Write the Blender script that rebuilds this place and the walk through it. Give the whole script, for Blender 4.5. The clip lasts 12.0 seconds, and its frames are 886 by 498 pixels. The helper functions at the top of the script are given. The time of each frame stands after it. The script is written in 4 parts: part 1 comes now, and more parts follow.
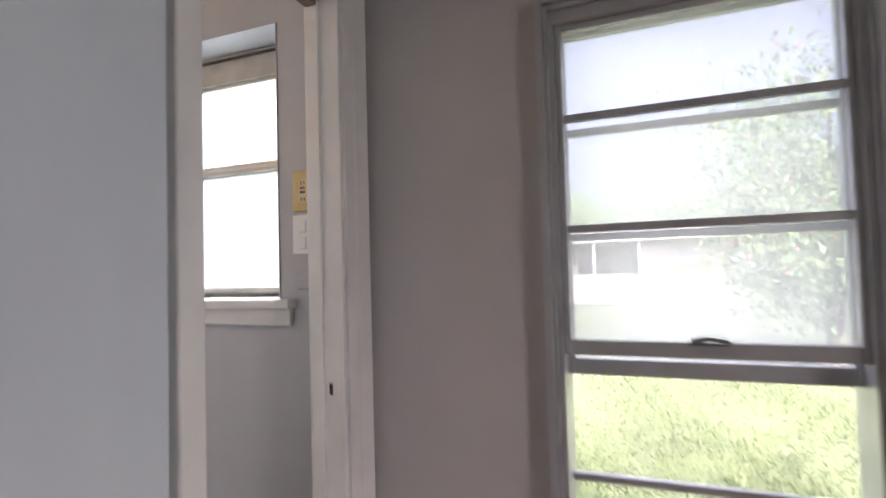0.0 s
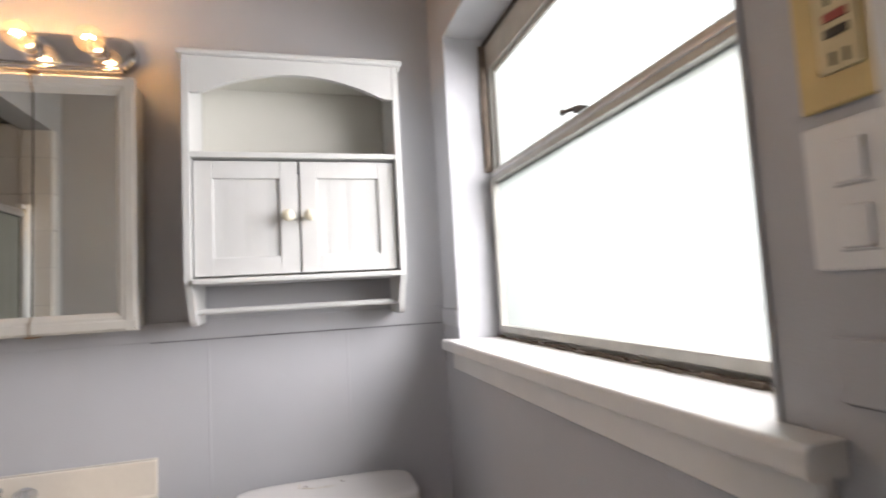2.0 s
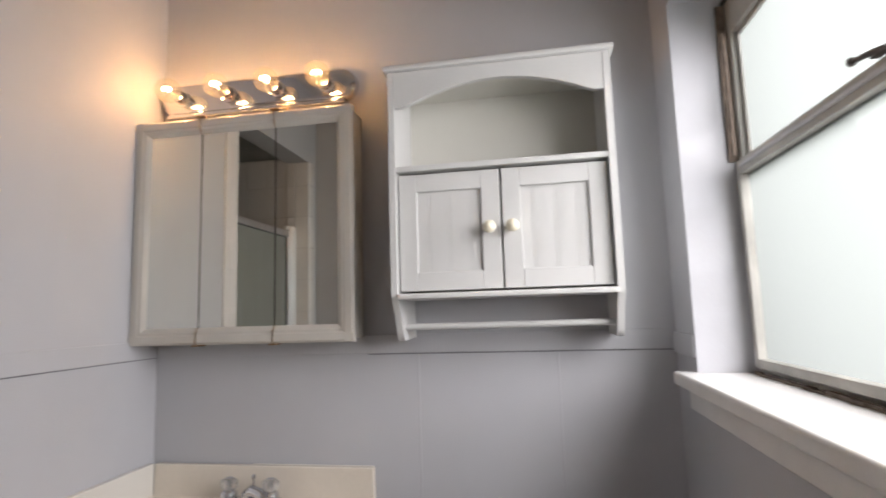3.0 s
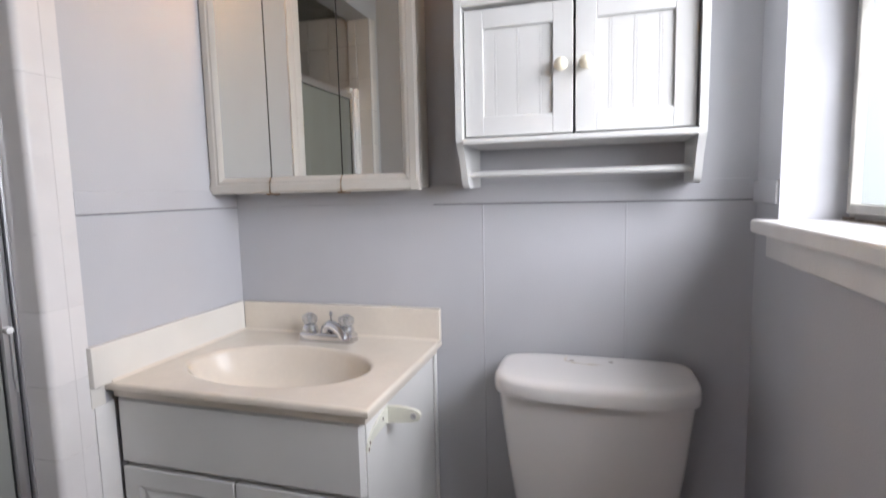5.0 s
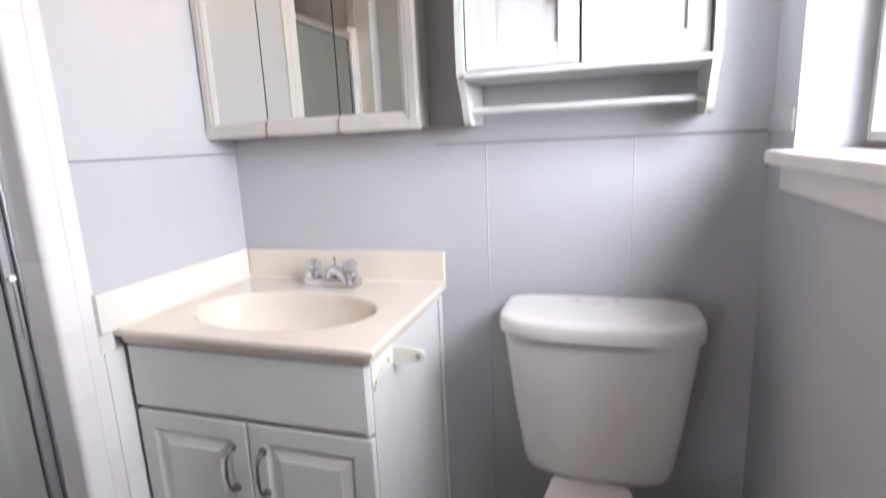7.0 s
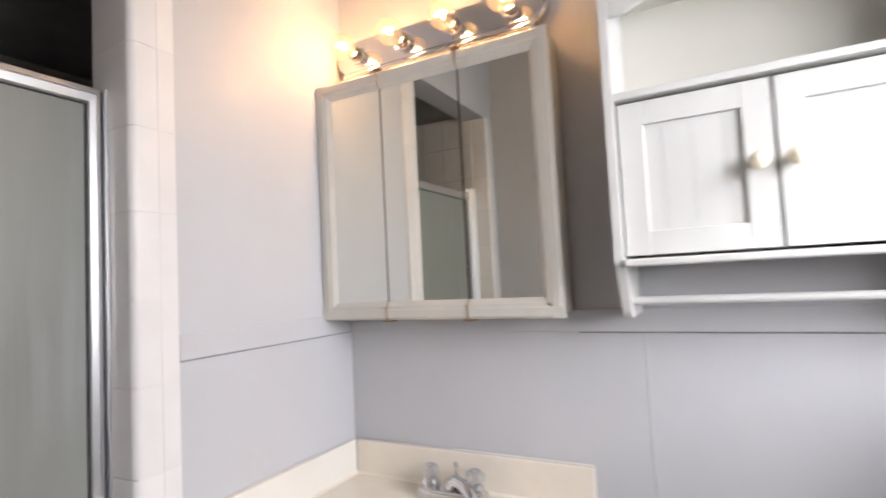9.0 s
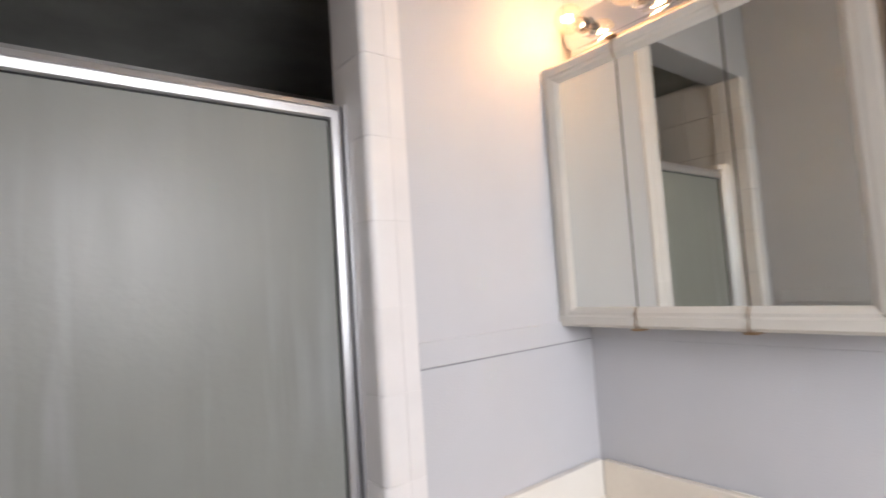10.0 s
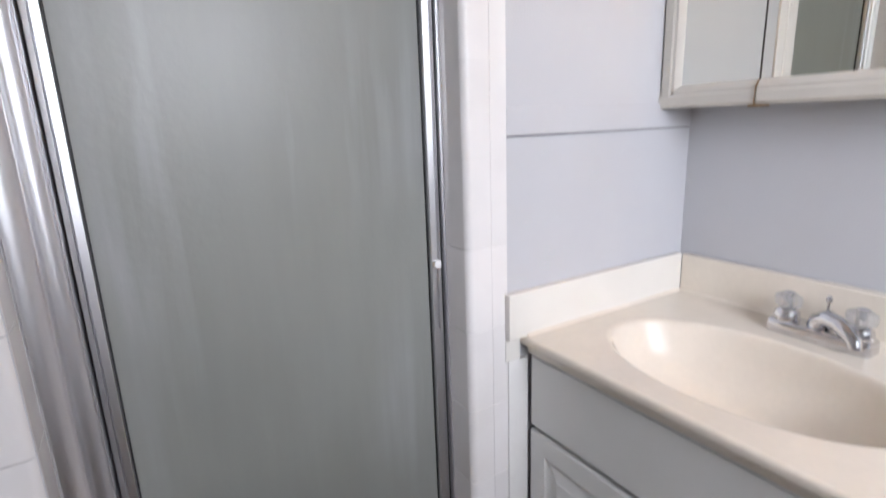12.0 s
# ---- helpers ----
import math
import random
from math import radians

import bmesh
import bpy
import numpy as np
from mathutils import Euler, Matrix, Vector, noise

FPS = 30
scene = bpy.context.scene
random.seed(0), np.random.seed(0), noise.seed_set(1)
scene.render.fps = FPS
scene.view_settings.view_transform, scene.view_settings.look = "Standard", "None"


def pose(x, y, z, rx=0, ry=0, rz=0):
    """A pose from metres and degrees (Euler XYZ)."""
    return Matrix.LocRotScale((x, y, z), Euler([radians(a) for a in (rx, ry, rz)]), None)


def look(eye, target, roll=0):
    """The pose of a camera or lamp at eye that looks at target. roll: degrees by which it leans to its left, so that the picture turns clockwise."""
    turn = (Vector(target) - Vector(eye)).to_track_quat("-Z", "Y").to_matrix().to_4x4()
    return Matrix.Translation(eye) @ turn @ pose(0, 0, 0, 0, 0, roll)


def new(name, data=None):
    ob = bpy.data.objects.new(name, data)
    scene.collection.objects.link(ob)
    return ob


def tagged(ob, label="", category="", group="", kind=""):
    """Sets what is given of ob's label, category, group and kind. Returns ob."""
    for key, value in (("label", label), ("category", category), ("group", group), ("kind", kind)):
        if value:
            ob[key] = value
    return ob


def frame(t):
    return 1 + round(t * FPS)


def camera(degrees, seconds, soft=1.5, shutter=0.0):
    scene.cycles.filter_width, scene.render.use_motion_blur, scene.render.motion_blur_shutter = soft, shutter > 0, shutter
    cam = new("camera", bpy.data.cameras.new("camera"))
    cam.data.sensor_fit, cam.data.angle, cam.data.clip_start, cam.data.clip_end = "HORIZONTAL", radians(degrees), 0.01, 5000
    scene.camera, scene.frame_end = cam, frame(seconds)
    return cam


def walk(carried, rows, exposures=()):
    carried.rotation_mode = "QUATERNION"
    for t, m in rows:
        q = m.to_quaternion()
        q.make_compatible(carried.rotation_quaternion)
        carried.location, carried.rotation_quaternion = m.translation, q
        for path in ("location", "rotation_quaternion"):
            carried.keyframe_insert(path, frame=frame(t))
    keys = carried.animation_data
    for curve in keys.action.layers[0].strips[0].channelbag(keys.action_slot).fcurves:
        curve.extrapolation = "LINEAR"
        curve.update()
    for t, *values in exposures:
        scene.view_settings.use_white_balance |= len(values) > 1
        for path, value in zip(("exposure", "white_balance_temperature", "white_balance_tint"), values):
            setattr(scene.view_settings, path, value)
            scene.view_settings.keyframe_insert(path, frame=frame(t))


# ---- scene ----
cam = camera(80.7, 12.0, 1.6, 0.45)
PATH = [
    (0, (2.106, 0.154, 1.219), (1.366, 2.011, 1.295), -1.6),
    (0.2, (2.052, 0.279, 1.233), (1.259, 2.111, 1.362), -2.7),
    (0.5, (1.973, 0.428, 1.25), (1.041, 2.197, 1.312), -4.1),
    (0.9, (1.878, 0.652, 1.254), (0.536, 2.137, 1.289), -3.0),
    (1, (1.847, 0.715, 1.257), (0.398, 2.099, 1.297), -2.8),
    (1.3, (1.754, 0.813, 1.256), (0.098, 1.931, 1.273), -3.2),
    (1.5, (1.668, 0.894, 1.248), (-0.103, 1.825, 1.303), -3.2),
    (2, (1.473, 0.992, 1.274), (-0.449, 1.518, 1.432), -3.2),
    (2.5, (1.374, 1.034, 1.285), (-0.615, 1.065, 1.501), -2.2),
    (3, (1.339, 1.051, 1.291), (-0.62, 0.724, 1.524), -1.8),
    (3.2, (1.336, 1.049, 1.29), (-0.603, 0.62, 1.531), -1.5),
    (4.8, (1.339, 1.046, 1.226), (-0.571, 0.467, 1.101), -1.2),
    (5, (1.333, 1.044, 1.213), (-0.571, 0.473, 0.999), -1.3),
    (5.5, (1.323, 1.045, 1.177), (-0.549, 0.495, 0.737), -2.2),
    (6, (1.324, 1.049, 1.147), (-0.503, 0.506, 0.54), -2.7),
    (6.5, (1.316, 1.048, 1.156), (-0.502, 0.479, 0.548), -3.2),
    (7, (1.311, 1.049, 1.19), (-0.554, 0.452, 0.787), -2.6),
    (7.2, (1.312, 1.047, 1.215), (-0.575, 0.439, 0.95), -1.8),
    (8.8, (1.195, 0.942, 1.304), (-0.625, 0.118, 1.388), -2.7),
    (9, (1.142, 0.902, 1.311), (-0.621, -0.034, 1.428), -2.9),
    (9.5, (1.082, 0.834, 1.317), (-0.476, -0.415, 1.433), -4.2),
    (10, (1.063, 0.797, 1.34), (-0.167, -0.774, 1.469), -3.8),
    (10.5, (1.077, 0.777, 1.351), (0.074, -0.947, 1.494), -3.2),
    (11, (1.084, 0.767, 1.328), (0.1, -0.973, 1.375), -2.5),
    (11.5, (1.081, 0.731, 1.269), (0.076, -0.986, 1.065), -1.6),
    (12, (1.078, 0.722, 1.211), (0.077, -0.944, 0.739), -2.1),
]
EXPOSURES = [(t, stops, kelvin, 21) for t, stops, kelvin in (
    (0, 4.38, 6250), (0.5, 4.12, 6250), (0.7, 4.05, 6350), (1.0, 3.84, 6400), (1.5, 3.86, 6550), (2.0, 3.87, 6600), (2.5, 3.57, 6600), (3.2, 3.42, 6600), (5.0, 3.88, 6200), (5.5, 4.02, 6150),
    (6.5, 4.46, 6130), (7.0, 4.44, 6130), (9.0, 4.12, 6450), (9.5, 4.12, 6450), (10.5, 4.0, 6450), (12.0, 4.17, 6080))]
walk(cam, [(t, look(eye, target, roll)) for t, eye, target, roll in PATH], EXPOSURES)

# ---- light ----
world = bpy.data.worlds.new("overcast_sky")
scene.world = world
world.use_nodes = True
wn = world.node_tree.nodes
sky = wn.new("ShaderNodeTexSky")
sky.sky_type = "NISHITA"
sky.sun_disc = False
sky.sun_elevation, sky.sun_rotation = radians(48), radians(150)
sky.air_density, sky.dust_density, sky.ozone_density = 0.2, 10.0, 0.0
world.node_tree.links.new(sky.outputs[0], wn["Background"].inputs[0])
wn["Background"].inputs[1].default_value = 0.115

sun = new("sun", bpy.data.lights.new("sun", "SUN"))
sun.data.energy, sun.data.angle, sun.data.color = 0.5, radians(25), (1.0, 0.96, 0.9)
BULB_WATTS = 0.034
sun.matrix_world = look((3, -6, 9), (2.2, 3, 0))


def opening_lamp(name, x, y, z, width, height, watts):
    """An area lamp at an opening: sky at the seen window, fill at the added one; made to shine towards -y."""
    lamp = new(name, bpy.data.lights.new(name, "AREA"))
    lamp.data.shape, lamp.data.size, lamp.data.size_y = "RECTANGLE", width, height
    lamp.data.energy, lamp.data.color = watts, (0.95, 0.985, 0.965)
    lamp.matrix_world = look((x, y, z), (x, y - 1, z))
    return lamp


opening_lamp("sky_at_bath_window", 0, 0, 0, 1.15, 1.0, 4.3).matrix_world = look((0.87, 2.02, 1.76), (0.51, 1.2, 1.44))
# Extra fill lamp for the bedroom; no window is seen on that side.
opening_lamp("fill_at_added_opening", 0, 0, 0, 0.9, 1.1, 0.76).matrix_world = look((4.9, -0.65, 1.5), (0, -0.65, 1.5))

# ---- materials ----


def material(name, color, rough=0.5, metal=0.0, grain=0.0, grain_scale=40.0, stain=0.0, stain_scale=4.0,
             bump=0.0, bump_scale=120.0, spec=0.5, coat=0.0, per_piece=0.0):
    """A Principled material with fine grain, broad stains, bump and a little change from piece to piece."""
    m = bpy.data.materials.new(name)
    m.use_nodes = True
    n, l = m.node_tree.nodes, m.node_tree.links
    p = n["Principled BSDF"]
    p.inputs["Base Color"].default_value = (*color, 1)
    p.inputs["Roughness"].default_value = rough
    p.inputs["Metallic"].default_value = metal
    p.inputs["Specular IOR Level"].default_value = spec
    p.inputs["Coat Weight"].default_value = coat
    p.inputs["Coat Roughness"].default_value = 0.08
    geo = n.new("ShaderNodeNewGeometry")
    last = None
    for amount, scale, detail in ((grain, grain_scale, 4), (stain, stain_scale, 5)):
        if not amount:
            continue
        t = n.new("ShaderNodeTexNoise")
        t.inputs["Scale"].default_value, t.inputs["Detail"].default_value = scale, detail
        l.new(geo.outputs["Position"], t.inputs["Vector"])
        r = n.new("ShaderNodeMapRange")
        r.inputs["From Min"].default_value, r.inputs["From Max"].default_value = 0.3, 0.7
        r.inputs["To Min"].default_value, r.inputs["To Max"].default_value = 1 - amount, 1 + amount * 0.5
        l.new(t.outputs["Fac"], r.inputs["Value"])
        last = scaled(n, l, last, r.outputs[0], color)
    if per_piece:
        o = n.new("ShaderNodeObjectInfo")
        r = n.new("ShaderNodeMapRange")
        r.inputs["To Min"].default_value, r.inputs["To Max"].default_value = 1 - per_piece, 1 + per_piece * 0.4
        l.new(o.outputs["Random"], r.inputs["Value"])
        last = scaled(n, l, last, r.outputs[0], color)
    if last:
        l.new(last, p.inputs["Base Color"])
    if bump:
        t = n.new("ShaderNodeTexNoise")
        t.inputs["Scale"].default_value, t.inputs["Detail"].default_value = bump_scale, 3
        l.new(geo.outputs["Position"], t.inputs["Vector"])
        b = n.new("ShaderNodeBump")
        b.inputs["Strength"].default_value, b.inputs["Distance"].default_value = bump, 0.002
        l.new(t.outputs["Fac"], b.inputs["Height"])
        l.new(b.outputs[0], p.inputs["Normal"])
    return m


def scaled(n, l, last, factor, color):
    v = n.new("ShaderNodeVectorMath")
    v.operation = "SCALE"
    if last:
        l.new(last, v.inputs[0])
    else:
        v.inputs[0].default_value = color
    l.new(factor, v.inputs["Scale"])
    return v.outputs[0]


def streaks(m, amount, scale_across, scale_along, axis, rough=0.0, bump=0.0):
    """Adds long streaks along z (axis 2) to a material's colour, gloss or relief."""
    n, l = m.node_tree.nodes, m.node_tree.links
    p = n["Principled BSDF"]
    geo = n.new("ShaderNodeNewGeometry")
    mp = n.new("ShaderNodeMapping")
    sc = [scale_across] * 3
    sc[axis] = scale_along
    mp.inputs["Scale"].default_value = sc
    l.new(geo.outputs["Position"], mp.inputs["Vector"])
    t = n.new("ShaderNodeTexNoise")
    t.inputs["Scale"].default_value, t.inputs["Detail"].default_value, t.inputs["Roughness"].default_value = 1.0, 5, 0.6
    l.new(mp.outputs[0], t.inputs["Vector"])
    if amount:
        r = n.new("ShaderNodeMapRange")
        r.inputs["From Min"].default_value, r.inputs["From Max"].default_value = 0.35, 0.7
        r.inputs["To Min"].default_value, r.inputs["To Max"].default_value = 1 - amount, 1 + amount
        l.new(t.outputs["Fac"], r.inputs["Value"])
        color = tuple(p.inputs["Base Color"].default_value)[:3]
        links = p.inputs["Base Color"].links
        l.new(scaled(n, l, links[0].from_socket if links else None, r.outputs[0], color), p.inputs["Base Color"])
    if rough:
        r = n.new("ShaderNodeMapRange")
        base = p.inputs["Roughness"].default_value
        r.inputs["From Min"].default_value, r.inputs["From Max"].default_value = 0.35, 0.7
        r.inputs["To Min"].default_value, r.inputs["To Max"].default_value = base - rough, base + rough
        l.new(t.outputs["Fac"], r.inputs["Value"])
        l.new(r.outputs[0], p.inputs["Roughness"])
    if bump:
        b = n.new("ShaderNodeBump")
        b.inputs["Strength"].default_value, b.inputs["Distance"].default_value = bump, 0.002
        l.new(t.outputs["Fac"], b.inputs["Height"])
        l.new(b.outputs[0], p.inputs["Normal"])
    return m


def glass(name, tint, haze, rough=0.0, haze_color=(0.85, 0.9, 0.88), gloss=0.06):
    """A thin pane: clear, with a share of haze that scatters light through, and a little gloss."""
    m = bpy.data.materials.new(name)
    m.use_nodes = True
    n, l = m.node_tree.nodes, m.node_tree.links
    n.remove(n["Principled BSDF"])
    clear, scatter, shine = n.new("ShaderNodeBsdfTransparent"), n.new("ShaderNodeBsdfTranslucent"), n.new("ShaderNodeBsdfGlossy")
    clear.inputs[0].default_value = (*tint, 1)
    scatter.inputs[0].default_value = (*haze_color, 1)
    shine.inputs["Roughness"].default_value = rough
    a, b = n.new("ShaderNodeMixShader"), n.new("ShaderNodeMixShader")
    a.inputs[0].default_value, b.inputs[0].default_value = haze, gloss
    l.new(clear.outputs[0], a.inputs[1]), l.new(scatter.outputs[0], a.inputs[2])
    l.new(a.outputs[0], b.inputs[1]), l.new(shine.outputs[0], b.inputs[2])
    l.new(b.outputs[0], n["Material Output"].inputs[0])
    return m


def glow(name, color, strength):
    m = bpy.data.materials.new(name)
    m.use_nodes = True
    p = m.node_tree.nodes["Principled BSDF"]
    p.inputs["Base Color"].default_value = (*color, 1)
    p.inputs["Emission Color"].default_value = (*color, 1)
    p.inputs["Emission Strength"].default_value = strength
    return m


PAINT = streaks(material("lavender_grey_paint", (0.472, 0.477, 0.499), 0.48, stain=0.05, stain_scale=3, bump=0.25, bump_scale=260), 0.007, 9, 1.2, 2)
ROOM_PAINT = streaks(material("grey_paint", (0.455, 0.432, 0.43), 0.5, stain=0.06, stain_scale=2.5, bump=0.25, bump_scale=240), 0.010, 7, 1.0, 2)
TRIM = material("white_trim_paint", (0.74, 0.73, 0.71), 0.35, stain=0.07, stain_scale=9, bump=0.2, bump_scale=90)
# Shade put into the colour, as the window lamp overlights the lining.
LINING = material("darkened_lavender_lining_paint", (0.50, 0.505, 0.53), 0.4, stain=0.08, stain_scale=9, bump=0.2, bump_scale=90)
# Grey base colour carries the blue of cool daylight on the door.
DOOR_PAINT = streaks(material("daylight_tinted_door_paint", (0.62, 0.68, 0.735), 0.4, stain=0.04, stain_scale=3, bump=0.12, bump_scale=200), 0.02, 12, 1.0, 2)
CEILING = material("ceiling_paint", (0.55, 0.54, 0.53), 0.8, stain=0.05, bump=0.5, bump_scale=150)
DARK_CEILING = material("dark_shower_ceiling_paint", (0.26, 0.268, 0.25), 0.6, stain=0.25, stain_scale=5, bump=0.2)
VINYL = material("beige_vinyl_floor", (0.25, 0.21, 0.175), 0.4, grain=0.12, grain_scale=60, stain=0.25, stain_scale=9, bump=0.2)
WOOD_FLOOR = streaks(material("wood_floor", (0.22, 0.14, 0.08), 0.35, grain=0.1, grain_scale=80, stain=0.2, stain_scale=3), 0.2, 30, 1.5, 1)
CABINET = material("white_cabinet_foil", (0.68, 0.68, 0.66), 0.35, stain=0.04, stain_scale=6, bump=0.04, bump_scale=60)
SHELF_WHITE = streaks(material("white_painted_wood", (0.60, 0.60, 0.585), 0.48, stain=0.04, stain_scale=8, bump=0.06, bump_scale=90), 0.006, 60, 4, 2)
SHELF_BACK = material("grey_white_back_board", (0.64, 0.63, 0.575), 0.5, stain=0.05, stain_scale=5)
MIRROR_FRAME = material("ivory_mirror_frame", (0.55, 0.525, 0.475), 0.3, stain=0.05, stain_scale=10, bump=0.03)
CREAM = material("cream_cultured_marble", (0.70, 0.638, 0.55), 0.16, stain=0.07, stain_scale=7, grain=0.02, grain_scale=90, coat=0.4)
SPLASH = material("cream_side_splash", (0.70, 0.68, 0.63), 0.2, stain=0.04, stain_scale=8, coat=0.3)
PORCELAIN = material("white_porcelain", (0.75, 0.725, 0.705), 0.1, stain=0.02, stain_scale=5, coat=0.6)
SEAT_PLASTIC = material("white_seat_plastic", (0.74, 0.70, 0.675), 0.25, stain=0.03, stain_scale=7)
CHROME = material("chrome", (0.70, 0.69, 0.69), 0.07, 1.0)
ALUMINIUM = material("bright_aluminium", (0.80, 0.80, 0.82), 0.30, 1.0, stain=0.05, stain_scale=5)
NICKEL = material("brushed_nickel", (0.27, 0.255, 0.245), 0.3, 1.0, stain=0.1, stain_scale=30)
IRON = material("dark_iron", (0.10, 0.09, 0.085), 0.4, 0.6)
BRASS = material("tarnished_brass", (0.36, 0.25, 0.15), 0.4, 0.9)
MIRROR = material("mirror_glass", (0.745, 0.755, 0.70), 0.015, 1.0)
TILE = material("glazed_tile", (0.72, 0.70, 0.69), 0.1, stain=0.04, stain_scale=11, bump=0.04, bump_scale=25, coat=0.5, per_piece=0.04)
GROUT = material("grout", (0.67, 0.65, 0.635), 0.9, grain=0.1, grain_scale=120, stain=0.12)
OLD_METAL = material("grey_tan_window_metal", (0.42, 0.408, 0.372), 0.45, 0.3, stain=0.2, stain_scale=14, bump=0.1, bump_scale=60)
GREY_METAL = material("mill_aluminium", (0.50, 0.50, 0.505), 0.36, 0.55, stain=0.12, stain_scale=12, bump=0.06, bump_scale=50)
RUST = material("dirty_sill_gap", (0.16, 0.12, 0.09), 0.8, grain=0.4, grain_scale=60, stain=0.4, stain_scale=18)
RUBBER = material("black_gasket", (0.012, 0.012, 0.013), 0.6)
IVORY = material("ivory_plastic", (0.75, 0.75, 0.655), 0.3, stain=0.05, stain_scale=20)
OLD_IVORY = material("aged_ivory_plastic", (0.66, 0.56, 0.33), 0.35, stain=0.1, stain_scale=30)
KNOB_CREAM = material("cream_wooden_knob", (0.80, 0.74, 0.58), 0.35)
YELLOWED = material("yellowed_plate", (0.62, 0.47, 0.20), 0.35, stain=0.1, stain_scale=30)
DARK = material("dark_slot", (0.03, 0.025, 0.02), 0.6)
RED_PLASTIC = material("red_test_button", (0.35, 0.05, 0.04), 0.4)
BROWN_TRIM = material("brown_floor_strip", (0.16, 0.10, 0.075), 0.6, stain=0.25, stain_scale=15)
SCUFF = material("tan_scuff", (0.52, 0.44, 0.34), 0.6, stain=0.2, stain_scale=60)
WHITE_PLASTIC = material("white_plastic", (0.82, 0.81, 0.80), 0.3)
FILAMENT = glow("bulb_filament", (1.0, 0.66, 0.28), 14.0)
BULB_GLASS = glass("clear_bulb_glass", (0.98, 0.96, 0.92), 0.02, 0.02, (0.95, 0.85, 0.7), gloss=0.09)
PANE = glass("window_pane", (0.95, 0.97, 0.96), 0.0, 0.0, gloss=0.05)
HOUSE_PANE = material("shaded_house_glass", (0.10, 0.11, 0.12), 0.15, stain=0.2, stain_scale=2)
HAZY_PANE = glass("hazy_window_pane", (0.96, 0.97, 0.97), 0.25, 0.1, (0.97, 0.96, 0.93), gloss=0.06)
FROSTED = glass("frosted_window_pane", (0.9, 0.97, 0.95), 1.0, 0.25, (0.285, 0.304, 0.293), gloss=0.04)
GRASS = material("grass", (0.046, 0.070, 0.024), 0.7, grain=0.35, grain_scale=5, stain=0.4, stain_scale=1.2)
LAWN = material("lawn_ground", (0.045, 0.062, 0.027), 0.9, grain=0.2, grain_scale=9, stain=0.35, stain_scale=0.9, bump=0.8, bump_scale=20)
ROAD = material("pale_concrete_road", (0.17, 0.168, 0.168), 0.9, grain=0.1, grain_scale=30, stain=0.15, stain_scale=0.7)
LEAVES = material("pale_green_leaves", (0.10, 0.16, 0.06), 0.6, per_piece=0.2, stain=0.3, stain_scale=3)
BLOSSOM = material("pink_blossom", (0.75, 0.22, 0.28), 0.6)
BARK = material("bark", (0.16, 0.12, 0.09), 0.9, grain=0.3, grain_scale=30, bump=0.6, bump_scale=30)
BRICK = material("tan_brick_wall", (0.20, 0.165, 0.145), 0.85, grain=0.2, grain_scale=14, stain=0.15, stain_scale=1.5)
ROOF = material("grey_shingle_roof", (0.16, 0.155, 0.15), 0.9, grain=0.25, grain_scale=12, stain=0.2, stain_scale=0.8)

# Obscure shower glass: grey-green, rippled, with dried soap streaks.
SHOWER_GLASS = streaks(material("obscure_shower_glass", (0.275, 0.285, 0.262), 0.36, stain=0.10, stain_scale=2.6, spec=0.45), 0.03, 26, 3.0, 2, rough=0.03, bump=0.03)


def soap_film(m):
    """Pale dried runs, thicker low down and to one side, and a fine pebble in the glass."""
    n, l = m.node_tree.nodes, m.node_tree.links
    p = n["Principled BSDF"]
    p.inputs["Transmission Weight"].default_value = 0.2
    geo = n.new("ShaderNodeNewGeometry")
    fields = []
    for scales, lo, hi in (((20, 20, 1.6), 0.48, 0.8), ((2.6, 2.6, 1.6), 0.45, 0.72)):
        mp, t, r = n.new("ShaderNodeMapping"), n.new("ShaderNodeTexNoise"), n.new("ShaderNodeMapRange")
        mp.inputs["Scale"].default_value = scales
        mp.inputs["Location"].default_value = (3.1, 0.0, 1.7)
        t.inputs["Scale"].default_value, t.inputs["Detail"].default_value = 1.0, 6
        r.inputs["From Min"].default_value, r.inputs["From Max"].default_value = lo, hi
        l.new(geo.outputs["Position"], mp.inputs["Vector"]), l.new(mp.outputs[0], t.inputs["Vector"]), l.new(t.outputs["Fac"], r.inputs["Value"])
        fields.append(r.outputs[0])
    both, part_of = n.new("ShaderNodeMath"), n.new("ShaderNodeMath")
    both.operation = part_of.operation = "MULTIPLY"
    l.new(fields[0], both.inputs[0]), l.new(fields[1], both.inputs[1]), l.new(both.outputs[0], part_of.inputs[0])
    part_of.inputs[1].default_value = 0.8
    mix = n.new("ShaderNodeMix")
    mix.data_type = "RGBA"
    l.new(part_of.outputs[0], mix.inputs[0])
    l.new(p.inputs["Base Color"].links[0].from_socket, mix.inputs[6])
    mix.inputs[7].default_value = (0.50, 0.515, 0.55, 1)
    l.new(mix.outputs[2], p.inputs["Base Color"])
    pebble, bump = n.new("ShaderNodeTexNoise"), n.new("ShaderNodeBump")
    pebble.inputs["Scale"].default_value, pebble.inputs["Detail"].default_value = 70, 3
    bump.inputs["Strength"].default_value, bump.inputs["Distance"].default_value = 0.22, 0.002
    l.new(geo.outputs["Position"], pebble.inputs["Vector"]), l.new(pebble.outputs["Fac"], bump.inputs["Height"])
    l.new(p.inputs["Normal"].links[0].from_socket, bump.inputs["Normal"])
    l.new(bump.outputs[0], p.inputs["Normal"])


soap_film(SHOWER_GLASS)

# ---- building blocks ----


